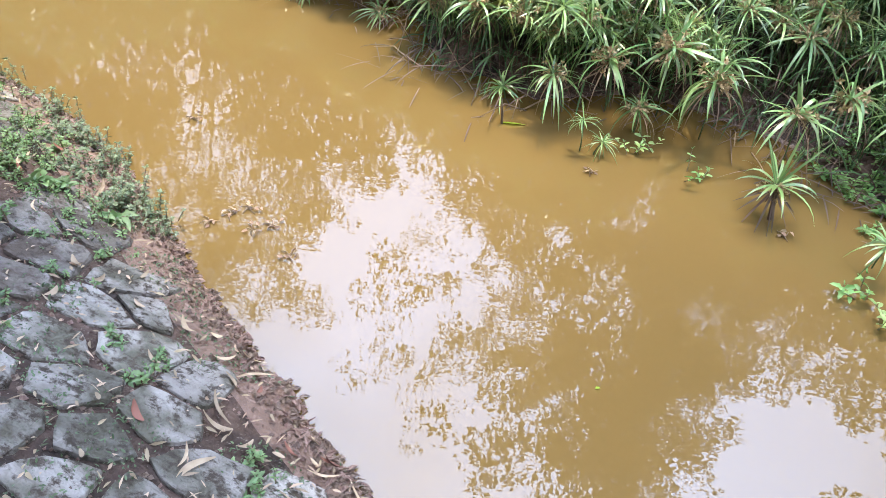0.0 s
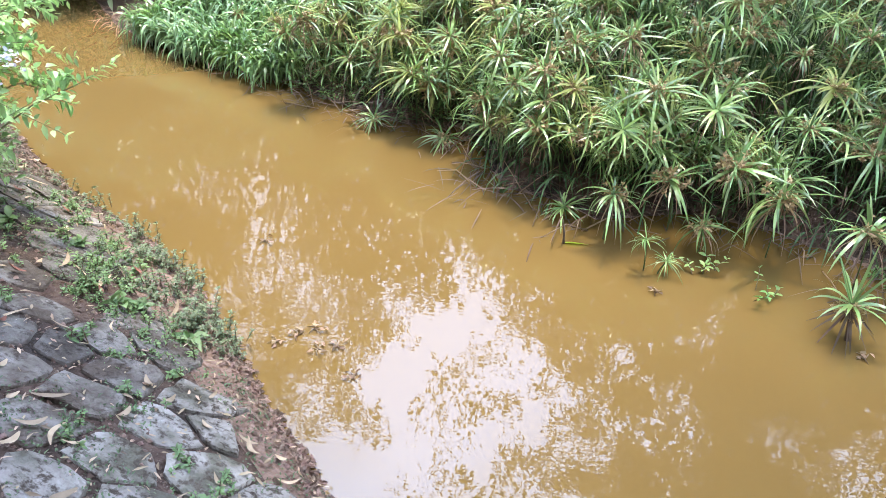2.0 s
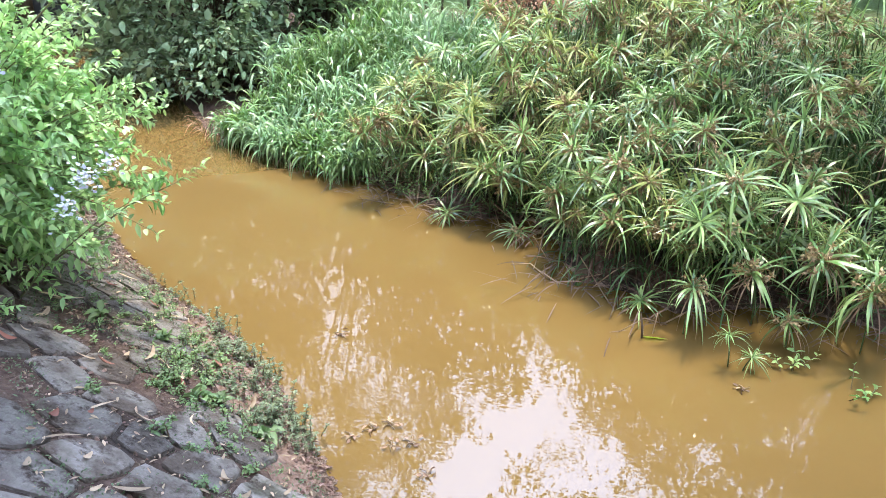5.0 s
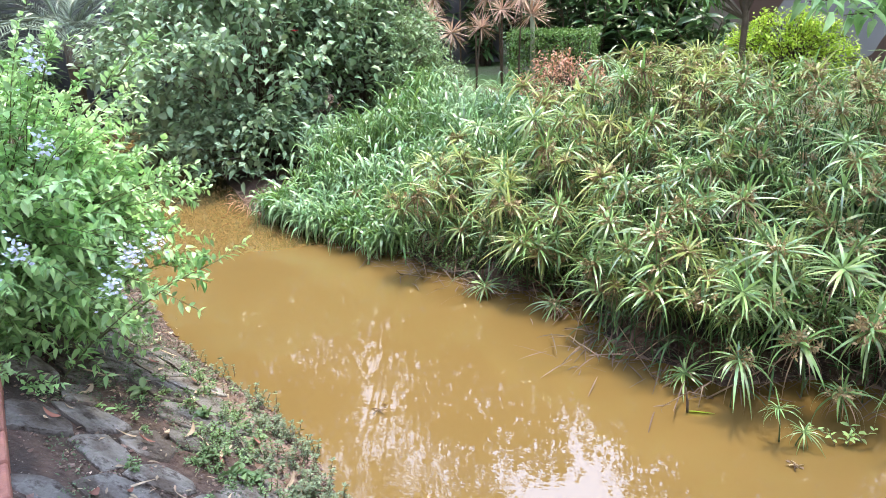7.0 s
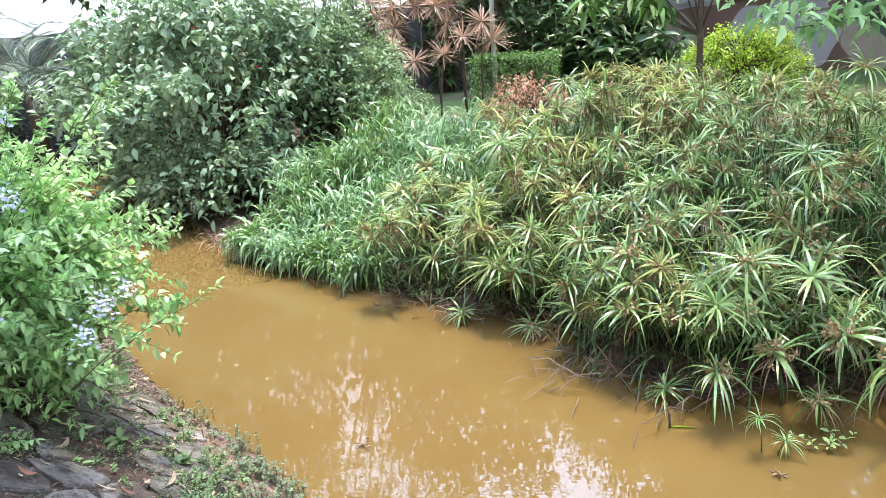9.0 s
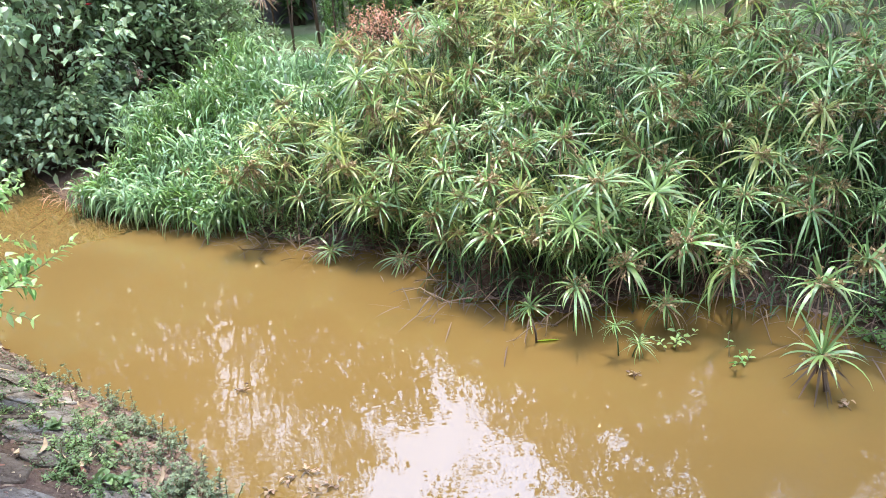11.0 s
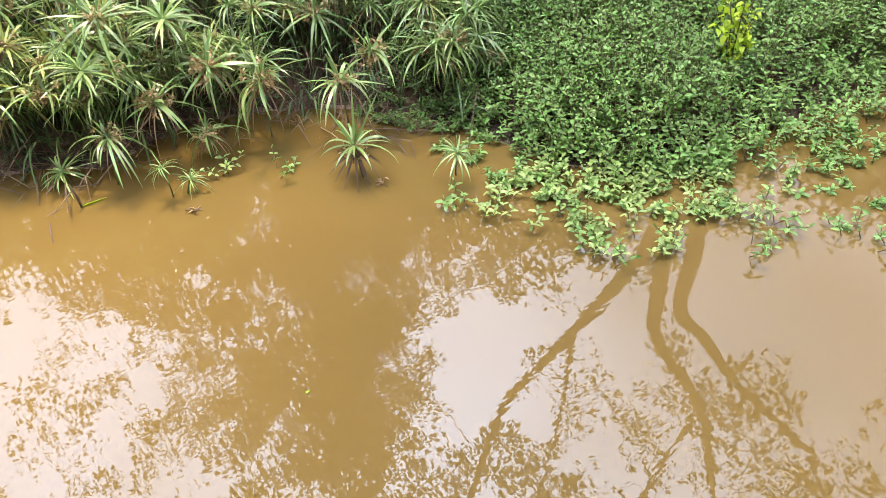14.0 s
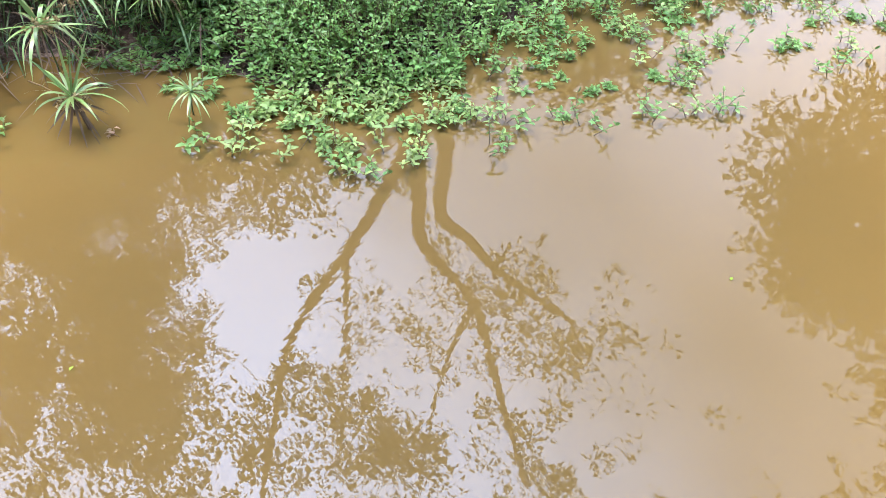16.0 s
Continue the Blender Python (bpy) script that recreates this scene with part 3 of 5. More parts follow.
def sedge_undergrowth():
    b, d = Buf(), Buf()
    P, D, L, Q = [], [], [], []
    for i in range(9000):
        u, n = rng.uniform(0.5, 6.1), rng.uniform(2.9, 6.3)
        fs = far_shore(u)
        if n < fs - 0.05 or u > 6.0 - 0.12 * (n - 3) or (u < 1.9 and n < 3.9):
            continue
        h = sedge_height(u, n)
        P.append((*xy(u, n), max(0, height(u, n)) + rng.uniform(0, 0.6) * h))
        L.append(rng.uniform(0.18, 0.4))
    P = np.array(P)
    N = len(P)
    k = int(N * 0.8)
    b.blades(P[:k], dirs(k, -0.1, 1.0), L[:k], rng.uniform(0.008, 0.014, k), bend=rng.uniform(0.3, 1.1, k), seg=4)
    for i in range(1100):
        u, n = rng.uniform(0.6, 6.0), rng.uniform(2.95, 6.3)
        if n < far_shore(u) + 0.02 or (u < 1.9 and n < 3.85):
            continue
        h = sedge_height(u, n) * rng.uniform(0.5, 0.85)
        x, y = xy(u, n)
        z = max(0, height(u, n)) - 0.02
        a, l = rng.uniform(0, 6.28), rng.uniform(0, 0.25) * h
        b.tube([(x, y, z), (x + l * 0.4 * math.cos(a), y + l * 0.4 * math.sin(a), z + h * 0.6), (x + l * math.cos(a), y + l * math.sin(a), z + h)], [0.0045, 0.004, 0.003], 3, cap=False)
    tagged(part("sedge_undergrowth", b, SEDGE_SHADED), "dense green blades and stems between the sedge clumps, coloured as shaded", "sedge", kind="stuff")
    d.blades(P[k:], dirs(N - k, -0.5, 0.4), np.array(L[k:]), 0.009, bend=rng.uniform(0.6, 1.4, N - k), seg=4)
    e = 620
    Q = []
    for i in range(e):
        u = rng.uniform(0.7, 6.2)
        n = far_shore(u) + rng.uniform(-0.5, 0.1) * rng.uniform(0.3, 1)
        Q.append((*xy(u, n), rng.uniform(0.0, 0.10)))
    d.blades(Q, dirs(e, -0.25, 0.35), rng.uniform(0.10, 0.32, e), 0.008, bend=rng.uniform(0.0, 0.6, e), seg=4)
    tagged(part("dead_sedge_litter", d, DEAD_DARK), "brown withered sedge blades along the waterline", "dead leaves", kind="stuff")


sedge_undergrowth()


def lone_sedges():
    # plants that stand apart in the shallow water: place, height, size, kind
    # one with stiff rising leaves over a skirt of dead ones
    cl = thing("umbrella_sedge", "spiky short umbrella sedge with dead brown lower leaves", "sedge", (1.51, 3.16, -0.02), "sedges on the far bank")
    b, g, d = Buf(), Buf(), Buf()
    b.tube([(0.03, -0.02, -0.03), (0.02, 0, 0.10), (0.0, 0.01, 0.22)], [0.010, 0.012, 0.010], 6)
    part("stalk", b, DEAD_DARK, cl)
    N = 22
    a, el = np.arange(N) * 2.4, np.where(np.arange(N) < 5, rng.uniform(0.9, 1.4, N), rng.uniform(0.15, 0.8, N))
    g.blades(np.tile([0, 0.01, 0.21], (N, 1)), np.stack([np.cos(a) * np.cos(el), np.sin(a) * np.cos(el), np.sin(el)], 1), rng.uniform(0.24, 0.36, N), rng.uniform(0.014, 0.020, N), bend=np.where(np.arange(N) < 5, 0.05, rng.uniform(0.35, 0.8, N)), seg=6)
    part("leaf_umbel", g, SEDGE, cl)
    fl = part("flower_head", SPIKES[1], None, cl)
    fl.matrix_basis = pose(0, 0.01, 0.19) @ Matrix.Scale(1.2, 4)
    N = 17
    a = np.arange(N) * 2.4
    d.blades(np.tile([0, 0.01, 0.19], (N, 1)), np.stack([np.cos(a), np.sin(a), rng.uniform(-1.6, -0.5, N)], 1), rng.uniform(0.17, 0.26, N), 0.013, bend=rng.uniform(0.0, 0.4, N), seg=5)
    part("withered_umbel", d, DEAD_DARK, cl, "dead brown hanging leaves", kind="stuff")
    for (x, y), h, s, w, lean, way in [((0.61, 3.57), 0.20, 0.5, False, 0.15, 2.5), ((0.68, 3.55), 0.12, 0.45, False, 0.4, 0.3),
                                       ((0.40, 3.86), 0.28, 1.0, True, 0.15, 0.6), ((0.19, 4.05), 0.09, 0.85, False, 0.3, 3.4), ((-0.65, 4.92), 0.14, 0.9, True, 0.5, 4.0),
                                       ((0.93, 3.84), 0.24, 1.0, True, 0.2, 4.4), ((1.30, 3.85), 0.36, 1.45, True, 0.15, 4.3), ((1.70, 3.62), 0.40, 1.3, True, 0.2, 4.0), ((-1.2, 5.15), 0.14, 0.9, True, 0.5, 4.1),
                                       ((1.95, 2.86), 0.16, 0.8, False, 0.3, 4.3), ((0.78, 4.05), 0.42, 1.2, True, 0.3, 4.2), ((1.08, 4.05), 0.5, 1.25, True, 0.25, 4.4), ((1.9, 3.75), 0.5, 1.3, True, 0.35, 4.6)]:
        cl = thing("umbrella_sedge", "single short umbrella sedge standing in the shallow water", "sedge", (x, y, -0.02), "sedges on the far bank")
        sedge_stalk(cl, (0, 0, 0), h, lean, way, s, False, w, w)


lone_sedges()


def sedge_foot_weeds():
    g, st = Buf(), Buf()
    k = 0
    while k < 620:
        u = rng.uniform(3.5, 6.0)
        d = rng.uniform(-0.02, 0.75)
        n = far_shore(u) + d
        if noise.noise((u * 2.3, n * 2.3, 31)) < -0.1:
            continue
        k += 1
        sprig(g, st, (*xy(u, n), max(0, height(u, n)) - 0.01), rng.uniform(0.06, 0.22) + 0.3 * d * rng.random(), int(rng.integers(4, 7)), rng.uniform(0.025, 0.045), (rng.normal(-0.2, 0.3), rng.normal(-0.2, 0.3)))
    tagged(part("sedge_foot_weeds", g, WEED_FOOT), "small-leaved green weeds growing through the foot of the sedge", "weeds", kind="stuff")
    tagged(part("weed_stems", st, WEED_STEM), "brown stems of the weeds at the sedge's foot", "weeds", kind="stuff")


# ---- tall grass on the far bank upstream ----
def grass_zone(u, n):
    return 6.0 - 0.12 * (n - 3) - 0.25 < u < 7.4 + 0.6 * (n - 2.1) + 0.4 * noise.noise((n * 2.1, 4, 4)) and far_shore(u) - 0.1 < n < 5.1


def tall_grass():
    low = Buf()
    P, D, L, Wd, B = [], [], [], [], []
    k = 0
    while k < 5200:
        u, n = rng.uniform(5.4, 11.4), rng.uniform(1.9, 6.2)
        if not grass_zone(u, n):
            continue
        k += 1
        d = n - far_shore(u)
        tall = 0.2 + 0.28 * ease(d / 1.2) + 0.12 * ease((d - 1.2) / 1.5)
        a, lean = rng.uniform(0, 6.283), rng.uniform(0.1, 0.9)
        P.append((*xy(u, n), max(0, height(u, n)) + rng.uniform(0, 0.3) * tall))
        D.append((lean * math.cos(a), lean * math.sin(a), 1.0))
        L.append(tall * rng.uniform(0.7, 1.0))
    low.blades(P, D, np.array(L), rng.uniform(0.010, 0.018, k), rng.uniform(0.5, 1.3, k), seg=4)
    tagged(part("low_grass", low, GRASS_SHADED), "dense grass blades under the tall grass, coloured darker as shade", "grass", kind="stuff")
    # shoots: a standing stem with long leaves that arch over and hang
    b = Buf()
    P, D, L, Wd, B = [], [], [], [], []
    k = 0
    while k < 1700:
        u, n = rng.uniform(5.4, 11.4), rng.uniform(1.9, 6.2)
        if k % 4 == 0:
            n = far_shore(u) + 0.25 * noise.noise((u * 3.3, 1, 9)) + rng.uniform(-0.12, 0.2)
        if not grass_zone(u, n) and not (k % 4 == 0 and 5.6 < u < 7.3):
            continue
        k += 1
        d = n - far_shore(u)
        tall = (0.22 + 0.34 * ease(d / 0.9) + 0.08 * ease((d - 1.2) / 1.5)) * (1 + 0.7 * noise.noise((u * 1.9, n * 1.9, 3))) * rng.uniform(0.75, 1.15)
        x, y = xy(u, n)
        z = max(0, height(u, n))
        la, ll = rng.uniform(0, 6.283), rng.uniform(0, 0.3) * tall
        if d < 0.25:
            la, ll = math.atan2(-US, -UC) + rng.normal(0, 0.7), rng.uniform(0.3, 0.9) * tall
        b.tube([(x, y, z - 0.02), (x + ll * 0.35 * math.cos(la), y + ll * 0.35 * math.sin(la), z + tall * 0.55), (x + ll * math.cos(la), y + ll * math.sin(la), z + tall * 0.9)], [0.004, 0.003, 0.002], 3, cap=False)
        for i in range(5):
            w = 0.25 + 0.75 * (i + rng.random()) / 5
            a = la + (i % 2) * 3.14 + rng.normal(0, 0.8)
            lean = rng.uniform(0.4, 1.5)
            P.append((x + ll * w * w * math.cos(la), y + ll * w * w * math.sin(la), z + tall * w * 0.9))
            D.append((lean * math.cos(a), lean * math.sin(a), 1.0 if w < 0.95 else 1.5))
            L.append(rng.uniform(0.26, 0.58) * (0.7 + 0.6 * tall))
            Wd.append(rng.uniform(0.013, 0.027))
            B.append(rng.uniform(0.5, 1.35))
    b.blades(P, D, np.array(L), np.array(Wd), np.array(B), seg=7)
    tagged(part("tall_grass", b, GRASS), "bed of lush green tall grass drooping to the water", "grass", kind="stuff")
    d = Buf()
    N = 500
    Q = []
    for i in range(N):
        u = rng.uniform(5.8, 8.2)
        Q.append((*xy(u, far_shore(u) + rng.uniform(-0.12, 0.2)), rng.uniform(0.0, 0.12)))
    d.blades(Q, dirs(N, -0.2, 0.5), rng.uniform(0.1, 0.3, N), 0.008, bend=0.6, seg=4)
    tagged(part("dead_grass_litter", d, DEAD), "brown dead grass stalks at the waterline", "dead leaves", kind="stuff")


tall_grass()


# ---- leafy weeds ----
def sprig(b, s, p, h, pairs, size, lean=(0, 0)):
    """A stem with opposite leaves, stem into s, leaves into b."""
    top = (p[0] + lean[0] * h, p[1] + lean[1] * h, p[2] + h)
    s.tube([p, ((p[0] + top[0]) / 2, (p[1] + top[1]) / 2, p[2] + h * 0.55), top], [0.003, 0.0025, 0.0015], 3, cap=False)
    P, D, L = [], [], []
    a = rng.uniform(0, 3.14)
    for k in range(pairs):
        t = 1 - 0.75 * k / max(1, pairs)
        q = (p[0] + lean[0] * h * t, p[1] + lean[1] * h * t, p[2] + h * t)
        for side in (0, math.pi):
            w = a + side + rng.normal(0, 0.25)
            P.append(q)
            D.append((math.cos(w), math.sin(w), rng.uniform(0.15, 0.7) + 0.8 * (k == 0)))
            L.append(size * rng.uniform(0.7, 1.15) * (0.75 if k == 0 else 1))
        a += 1.57
    L = np.array(L)
    b.leaves(P, D, L, L * 0.41, droop=0.3, fold=0.2, late=0.8)


sedge_foot_weeds()


def mat_edge(u):
    """Where the weed mat ends on the water."""
    return float(np.interp(u, [-8, -3.5, -2.7, -2.2, -1.7, -1.3, -0.9, -0.4, 0.06, 0.38, 0.77, 1.05, 1.6], [4.6, 3.95, 3.75, 3.6, 3.3, 3.12, 3.08, 3.0, 3.06, 3.36, 3.65, 3.8, 4.2]))


def weed_bank():
    g, p, s = Buf(), Buf(), Buf()
    k = 0
    while k < 12500:
        u, n = rng.uniform(-6.5, 1.3), 2.8 + 3.9 * rng.random() ** 1.2
        fs = mat_edge(u)
        d = n - fs
        if d < -0.05 or (u > 0.75 and d > 0.5 and rng.random() < 0.6) or rng.random() < (d - 1.5) * 0.10:
            continue
        # ragged front: islands of leaves with open water between
        clump = 0.6 * noise.noise((u * 3.1, n * 3.1, 4)) + 0.5 * noise.noise((u * 8, n * 8, 4))
        front = 0.52 if u > -0.9 else 1.25
        if d < front and clump < 0.30 - 0.55 * d / front:
            continue
        if d < front and rng.random() < 0.4:
            continue
        h = (0.06 + 0.22 * ease((d - 0.25) / 0.8) + 0.06 * ease((d - 0.8) / 1.6)) * rng.uniform(0.55, 1.15) * (1 + 0.5 * noise.noise((u * 1.6, n * 1.6, 14)))
        if u < -1.2 and d < 1.6:
            h *= 0.5
            if rng.random() < 0.4:
                continue
        pale = d < 0.5 and -1.2 < u < 0.3 and rng.random() < 0.75
        sprig(p if pale else g, s, (*xy(u, n), max(0, height(u, n)) - 0.01 + (0.14 * ease((d - 0.4) / 1.6) * rng.random())), h, int(rng.integers(4, 6)), rng.uniform(0.032, 0.058), (rng.normal(0, 0.3), rng.normal(0, 0.3)))
        k += 1
    ob = tagged(part("bank_weeds", g, WEED), "dense mat of leafy green waterside weeds", "weeds", kind="stuff")
    tagged(part("pale_bank_weeds", p, WEED_PALE), "pale green leafy weeds at the water's edge", "weeds", kind="stuff")
    tagged(part("weed_stems", s, WEED_STEM), "reddish brown stems under the leafy weeds", "weeds", kind="stuff")


weed_bank()


def floating_weeds():
    """Sprigs that lie out on the water past the mat."""
    meshes = []
    for i in range(5):
        g, s = Buf(), Buf()
        for k in range(4 + i % 3):
            a, r = rng.uniform(0, 6.28), rng.uniform(0.0, 0.09)
            sprig(g, s, (r * math.cos(a), r * math.sin(a), -0.01), rng.uniform(0.05, 0.11), 3, rng.uniform(0.04, 0.06), (rng.normal(0, 0.6), rng.normal(0, 0.6)))
        meshes.append((g.mesh("foliage", WEED if i % 2 else WEED_PALE), s.mesh("stem", WEED_STEM)))
    spots = []
    for i in range(64):
        u = rng.uniform(-4.2, 0.6)
        spots.append((*xy(u, mat_edge(u) + rng.uniform(-0.22 - 0.22 * (u < -1.4), 0.25 + 0.9 * (u < -1.0))),))
    spots += [(1.86, 2.45), (1.98, 2.52), (1.80, 2.62), (0.95, 3.62), (1.22, 3.45)]
    for i, (x, y) in enumerate(spots):
        t = thing("water_weed", "small leafy green sprigs floating at the water's edge", "weed", (x, y, 0.0), "floating weeds")
        t.rotation_euler = (0, 0, rng.uniform(0, 6.28))
        g, s = meshes[i % 5]
        part("foliage", g, None, t, kind="stuff")
        part("stem", s, None, t, kind="stuff")


floating_weeds()


def topped_sprig(g, p, s, q, h, size, lean):
    """A standing stem with small leaf pairs and a pale rosette on top."""
    top = np.array((q[0] + lean[0] * h, q[1] + lean[1] * h, q[2] + h))
    q = np.array(q, float)
    s.tube([q, (q + top) / 2 + [0, 0, 0.02 * h], top], [0.0024, 0.002, 0.0014], 3, cap=False)
    for k in range(5):
        w = 0.3 + 0.65 * k / 5
        a = rng.uniform(0, 6.28)
        D = [(math.cos(a + e), math.sin(a + e), rng.uniform(0.0, 0.5)) for e in (0, 3.14)]
        L = size * rng.uniform(0.7, 1.1, 2)
        g.leaves([q + (top - q) * w] * 2, D, L, L * 0.34, droop=0.3, fold=0.2)
    N = 7
    a = np.arange(N) * 2.4 + rng.uniform(0, 6)
    L = size * rng.uniform(0.8, 1.3, N)
    p.leaves([top] * N, np.stack([np.cos(a), np.sin(a), rng.uniform(0.1, 0.9, N)], 1), L, L * 0.4, droop=0.3, fold=0.2)


def near_bank_weeds():
    var = []
    for i in range(6):
        g, p, s = Buf(), Buf(), Buf()
        for k in range(6 if i < 3 else 11):
            a, r = rng.uniform(0, 6.28), rng.uniform(0.0, 0.10)
            q, lean = (r * math.cos(a), r * math.sin(a), -0.01), (rng.normal(0, 0.3), rng.normal(0, 0.3))
            if i < 3:
                topped_sprig(g, p, s, q, rng.uniform(0.04, 0.12), rng.uniform(0.017, 0.028), lean)
            else:
                sprig(g, s, q, rng.uniform(0.015, 0.05), 5, rng.uniform(0.015, 0.030), lean)
        var.append((g.mesh("foliage", WEED_DULL if i < 3 else WEED_BANK), s.mesh("stem", WEED_STEM), p.mesh("leaf_rosette", WEED_TIP) if i < 3 else None))
    spots = []
    for i in range(72):
        u = 2.5 + abs(rng.normal(0, 0.8)) if i < 60 else rng.uniform(2.2, 7.0)
        n = near_shore(u) - abs(rng.normal(0.0, 0.15)) if i < 60 else near_shore(u) - rng.uniform(0.0, 0.2)
        spots.append((u, n, int(rng.integers(3))))
    for i in range(46):
        spots.append((rng.uniform(-0.3, 6.0), rng.uniform(0.1, 0.66), 3 + int(rng.integers(3))))
    for i in range(44):
        spots.append((3.1 + rng.normal(0, 0.5), rng.uniform(0.36, 0.74), 3 + int(rng.integers(3))))
    for u, n, k in spots:
        t = thing("bank_weed", "small leafy weed growing between the bank stones" if k > 2 else "dull green upright weed on the muddy waterline", "weed", (*xy(u, n), height(u, n)), "weeds on the near bank")
        t.rotation_euler = (0, 0, rng.uniform(0, 6.28))
        t.scale = [rng.uniform(0.55, 1.05) if k < 3 else rng.uniform(0.7, 1.2)] * 3
        part("foliage", var[k][0], None, t, kind="stuff")
        part("stem", var[k][1], None, t, kind="stuff")
        if k < 3:
            part("leaf_rosette", var[k][2], None, t, "pale leaf rosette on the stem tip", kind="stuff")


near_bank_weeds()


def litter():
    """Mud clods and rotting leaves along the waterline and in the joints of the paving."""
    b = Buf()
    for i in range(4200):
        u, n = rng.uniform(-1.2, 6.5), rng.uniform(-0.2, 0.85)
        if noise.noise((u * 3.5, n * 3.5, 12)) < -0.05:
            continue
        x, y = xy(u, n)
        r = rng.uniform(0.002, 0.008)
        c = np.array([(1, 0, 0), (0, 1, 0), (-1, 0, 0), (0, -1, 0), (0, 0, 0.7), (0, 0, -0.5)]) * r * rng.uniform(0.6, 1.5, (6, 3))
        b.add(c + [x, y, height(u, n) + 0.006 + r * 0.3], [(0, 1, 4), (1, 2, 4), (2, 3, 4), (3, 0, 4), (1, 0, 5), (2, 1, 5), (3, 2, 5), (0, 3, 5)])
    for i in range(1800):
        u, n = rng.uniform(1.5, 4.4), rng.uniform(-0.2, 0.5)
        if noise.noise((u * 5, n * 5, 3)) < -0.1:
            continue
        x, y = xy(u, n)
        r = rng.uniform(0.003, 0.013)
        c = np.array([(1, 0, 0), (0, 1, 0), (-1, 0, 0), (0, -1, 0), (0, 0, 0.7), (0, 0, -0.5)]) * r * rng.uniform(0.6, 1.5, (6, 3))
        b.add(c + [x, y, height(u, n) + r * 0.3], [(0, 1, 4), (1, 2, 4), (2, 3, 4), (3, 0, 4), (1, 0, 5), (2, 1, 5), (3, 2, 5), (0, 3, 5)])
    for i in range(3000):
        u = rng.uniform(-1.5, 7.5)
        n = near_shore(u) + 0.02 - abs(rng.normal(0.02, 0.07))
        x, y = xy(u, n)
        r = rng.uniform(0.004, 0.02)
        c = np.array([(1, 0, 0), (0, 1, 0), (-1, 0, 0), (0, -1, 0), (0, 0, 0.8), (0, 0, -0.5)]) * r * rng.uniform(0.6, 1.5, (6, 3))
        b.add(c + [x, y, max(height(u, n), 0) + r * 0.3], [(0, 1, 4), (1, 2, 4), (2, 3, 4), (3, 0, 4), (1, 0, 5), (2, 1, 5), (3, 2, 5), (0, 3, 5)])
    N = 3800
    P = []
    for i in range(N):
        u = rng.uniform(-1.5, 7.5)
        n = near_shore(u) + 0.015 - abs(rng.normal(0.02, 0.08))
        P.append((*xy(u, n), max(height(u, n), 0) + 0.008))
    b.leaves(P, dirs(N, -0.2, 0.35), rng.uniform(0.02, 0.055, N), rng.uniform(0.008, 0.02, N), droop=0.2, fold=0.3)
    pale = Buf()
    M = 1100
    Q = []
    for i in range(M):
        u, n = (rng.uniform(-1.0, 6.0) if i % 2 else rng.uniform(-0.8, 2.6)), rng.uniform(-0.1, 0.82)
        Q.append((*xy(u, n), height(u, n) + 0.020))
    pale.leaves(Q, dirs(M, -0.12, 0.2), rng.uniform(0.012, 0.05, M), rng.uniform(0.004, 0.012, M), droop=0.1, fold=0.3)
    tagged(part("leaf_scraps", pale, DRY), "small pale dry leaf scraps over the stone bank", "litter", kind="stuff")
    moss = Buf()
    M = 9000
    Q = []
    while len(Q) < M:
        u, n = rng.uniform(-1.0, 6.5), rng.uniform(-0.1, 0.86)
        if noise.noise((u * 3.1, n * 3.1, 21)) > 0.02:
            Q.append((*xy(u, n), height(u, n) + 0.016))
    moss.leaves(Q, dirs(M, 0.1, 1.0), rng.uniform(0.008, 0.022, M), rng.uniform(0.004, 0.008, M), droop=0.2, fold=0.2)
    tagged(part("joint_moss", moss, WEED_DULL), "low green moss and seedlings in the stone joints", "moss", kind="stuff")
    tagged(part("bank_litter", b, CLOD, smooth=False), "crumbled brown mud and rotting leaves along the waterline", "litter", kind="stuff")


litter()


def dry_leaf_mesh(L, W, curl, material):
    b = Buf()
    seg = 7
    v, f = [], []
    for i in range(seg + 1):
        s = i / seg
        w = W * math.sin(math.pi * min(0.97, 0.04 + s * 0.95)) ** 0.7 * 0.5
        z = curl * L * (s - 0.5) ** 2
        y = 0.12 * L * math.sin(s * 3 + curl)
        v += [(L * (s - 0.5), y - w, z + w * 0.5), (L * (s - 0.5), y, z), (L * (s - 0.5), y + w, z + w * 0.4)]
    for i in range(seg):
        f += [(3 * i, 3 * i + 1, 3 * i + 4, 3 * i + 3), (3 * i + 1, 3 * i + 2, 3 * i + 5, 3 * i + 4)]
    b.add(v, f)
    return b.mesh("dry_leaf", material)


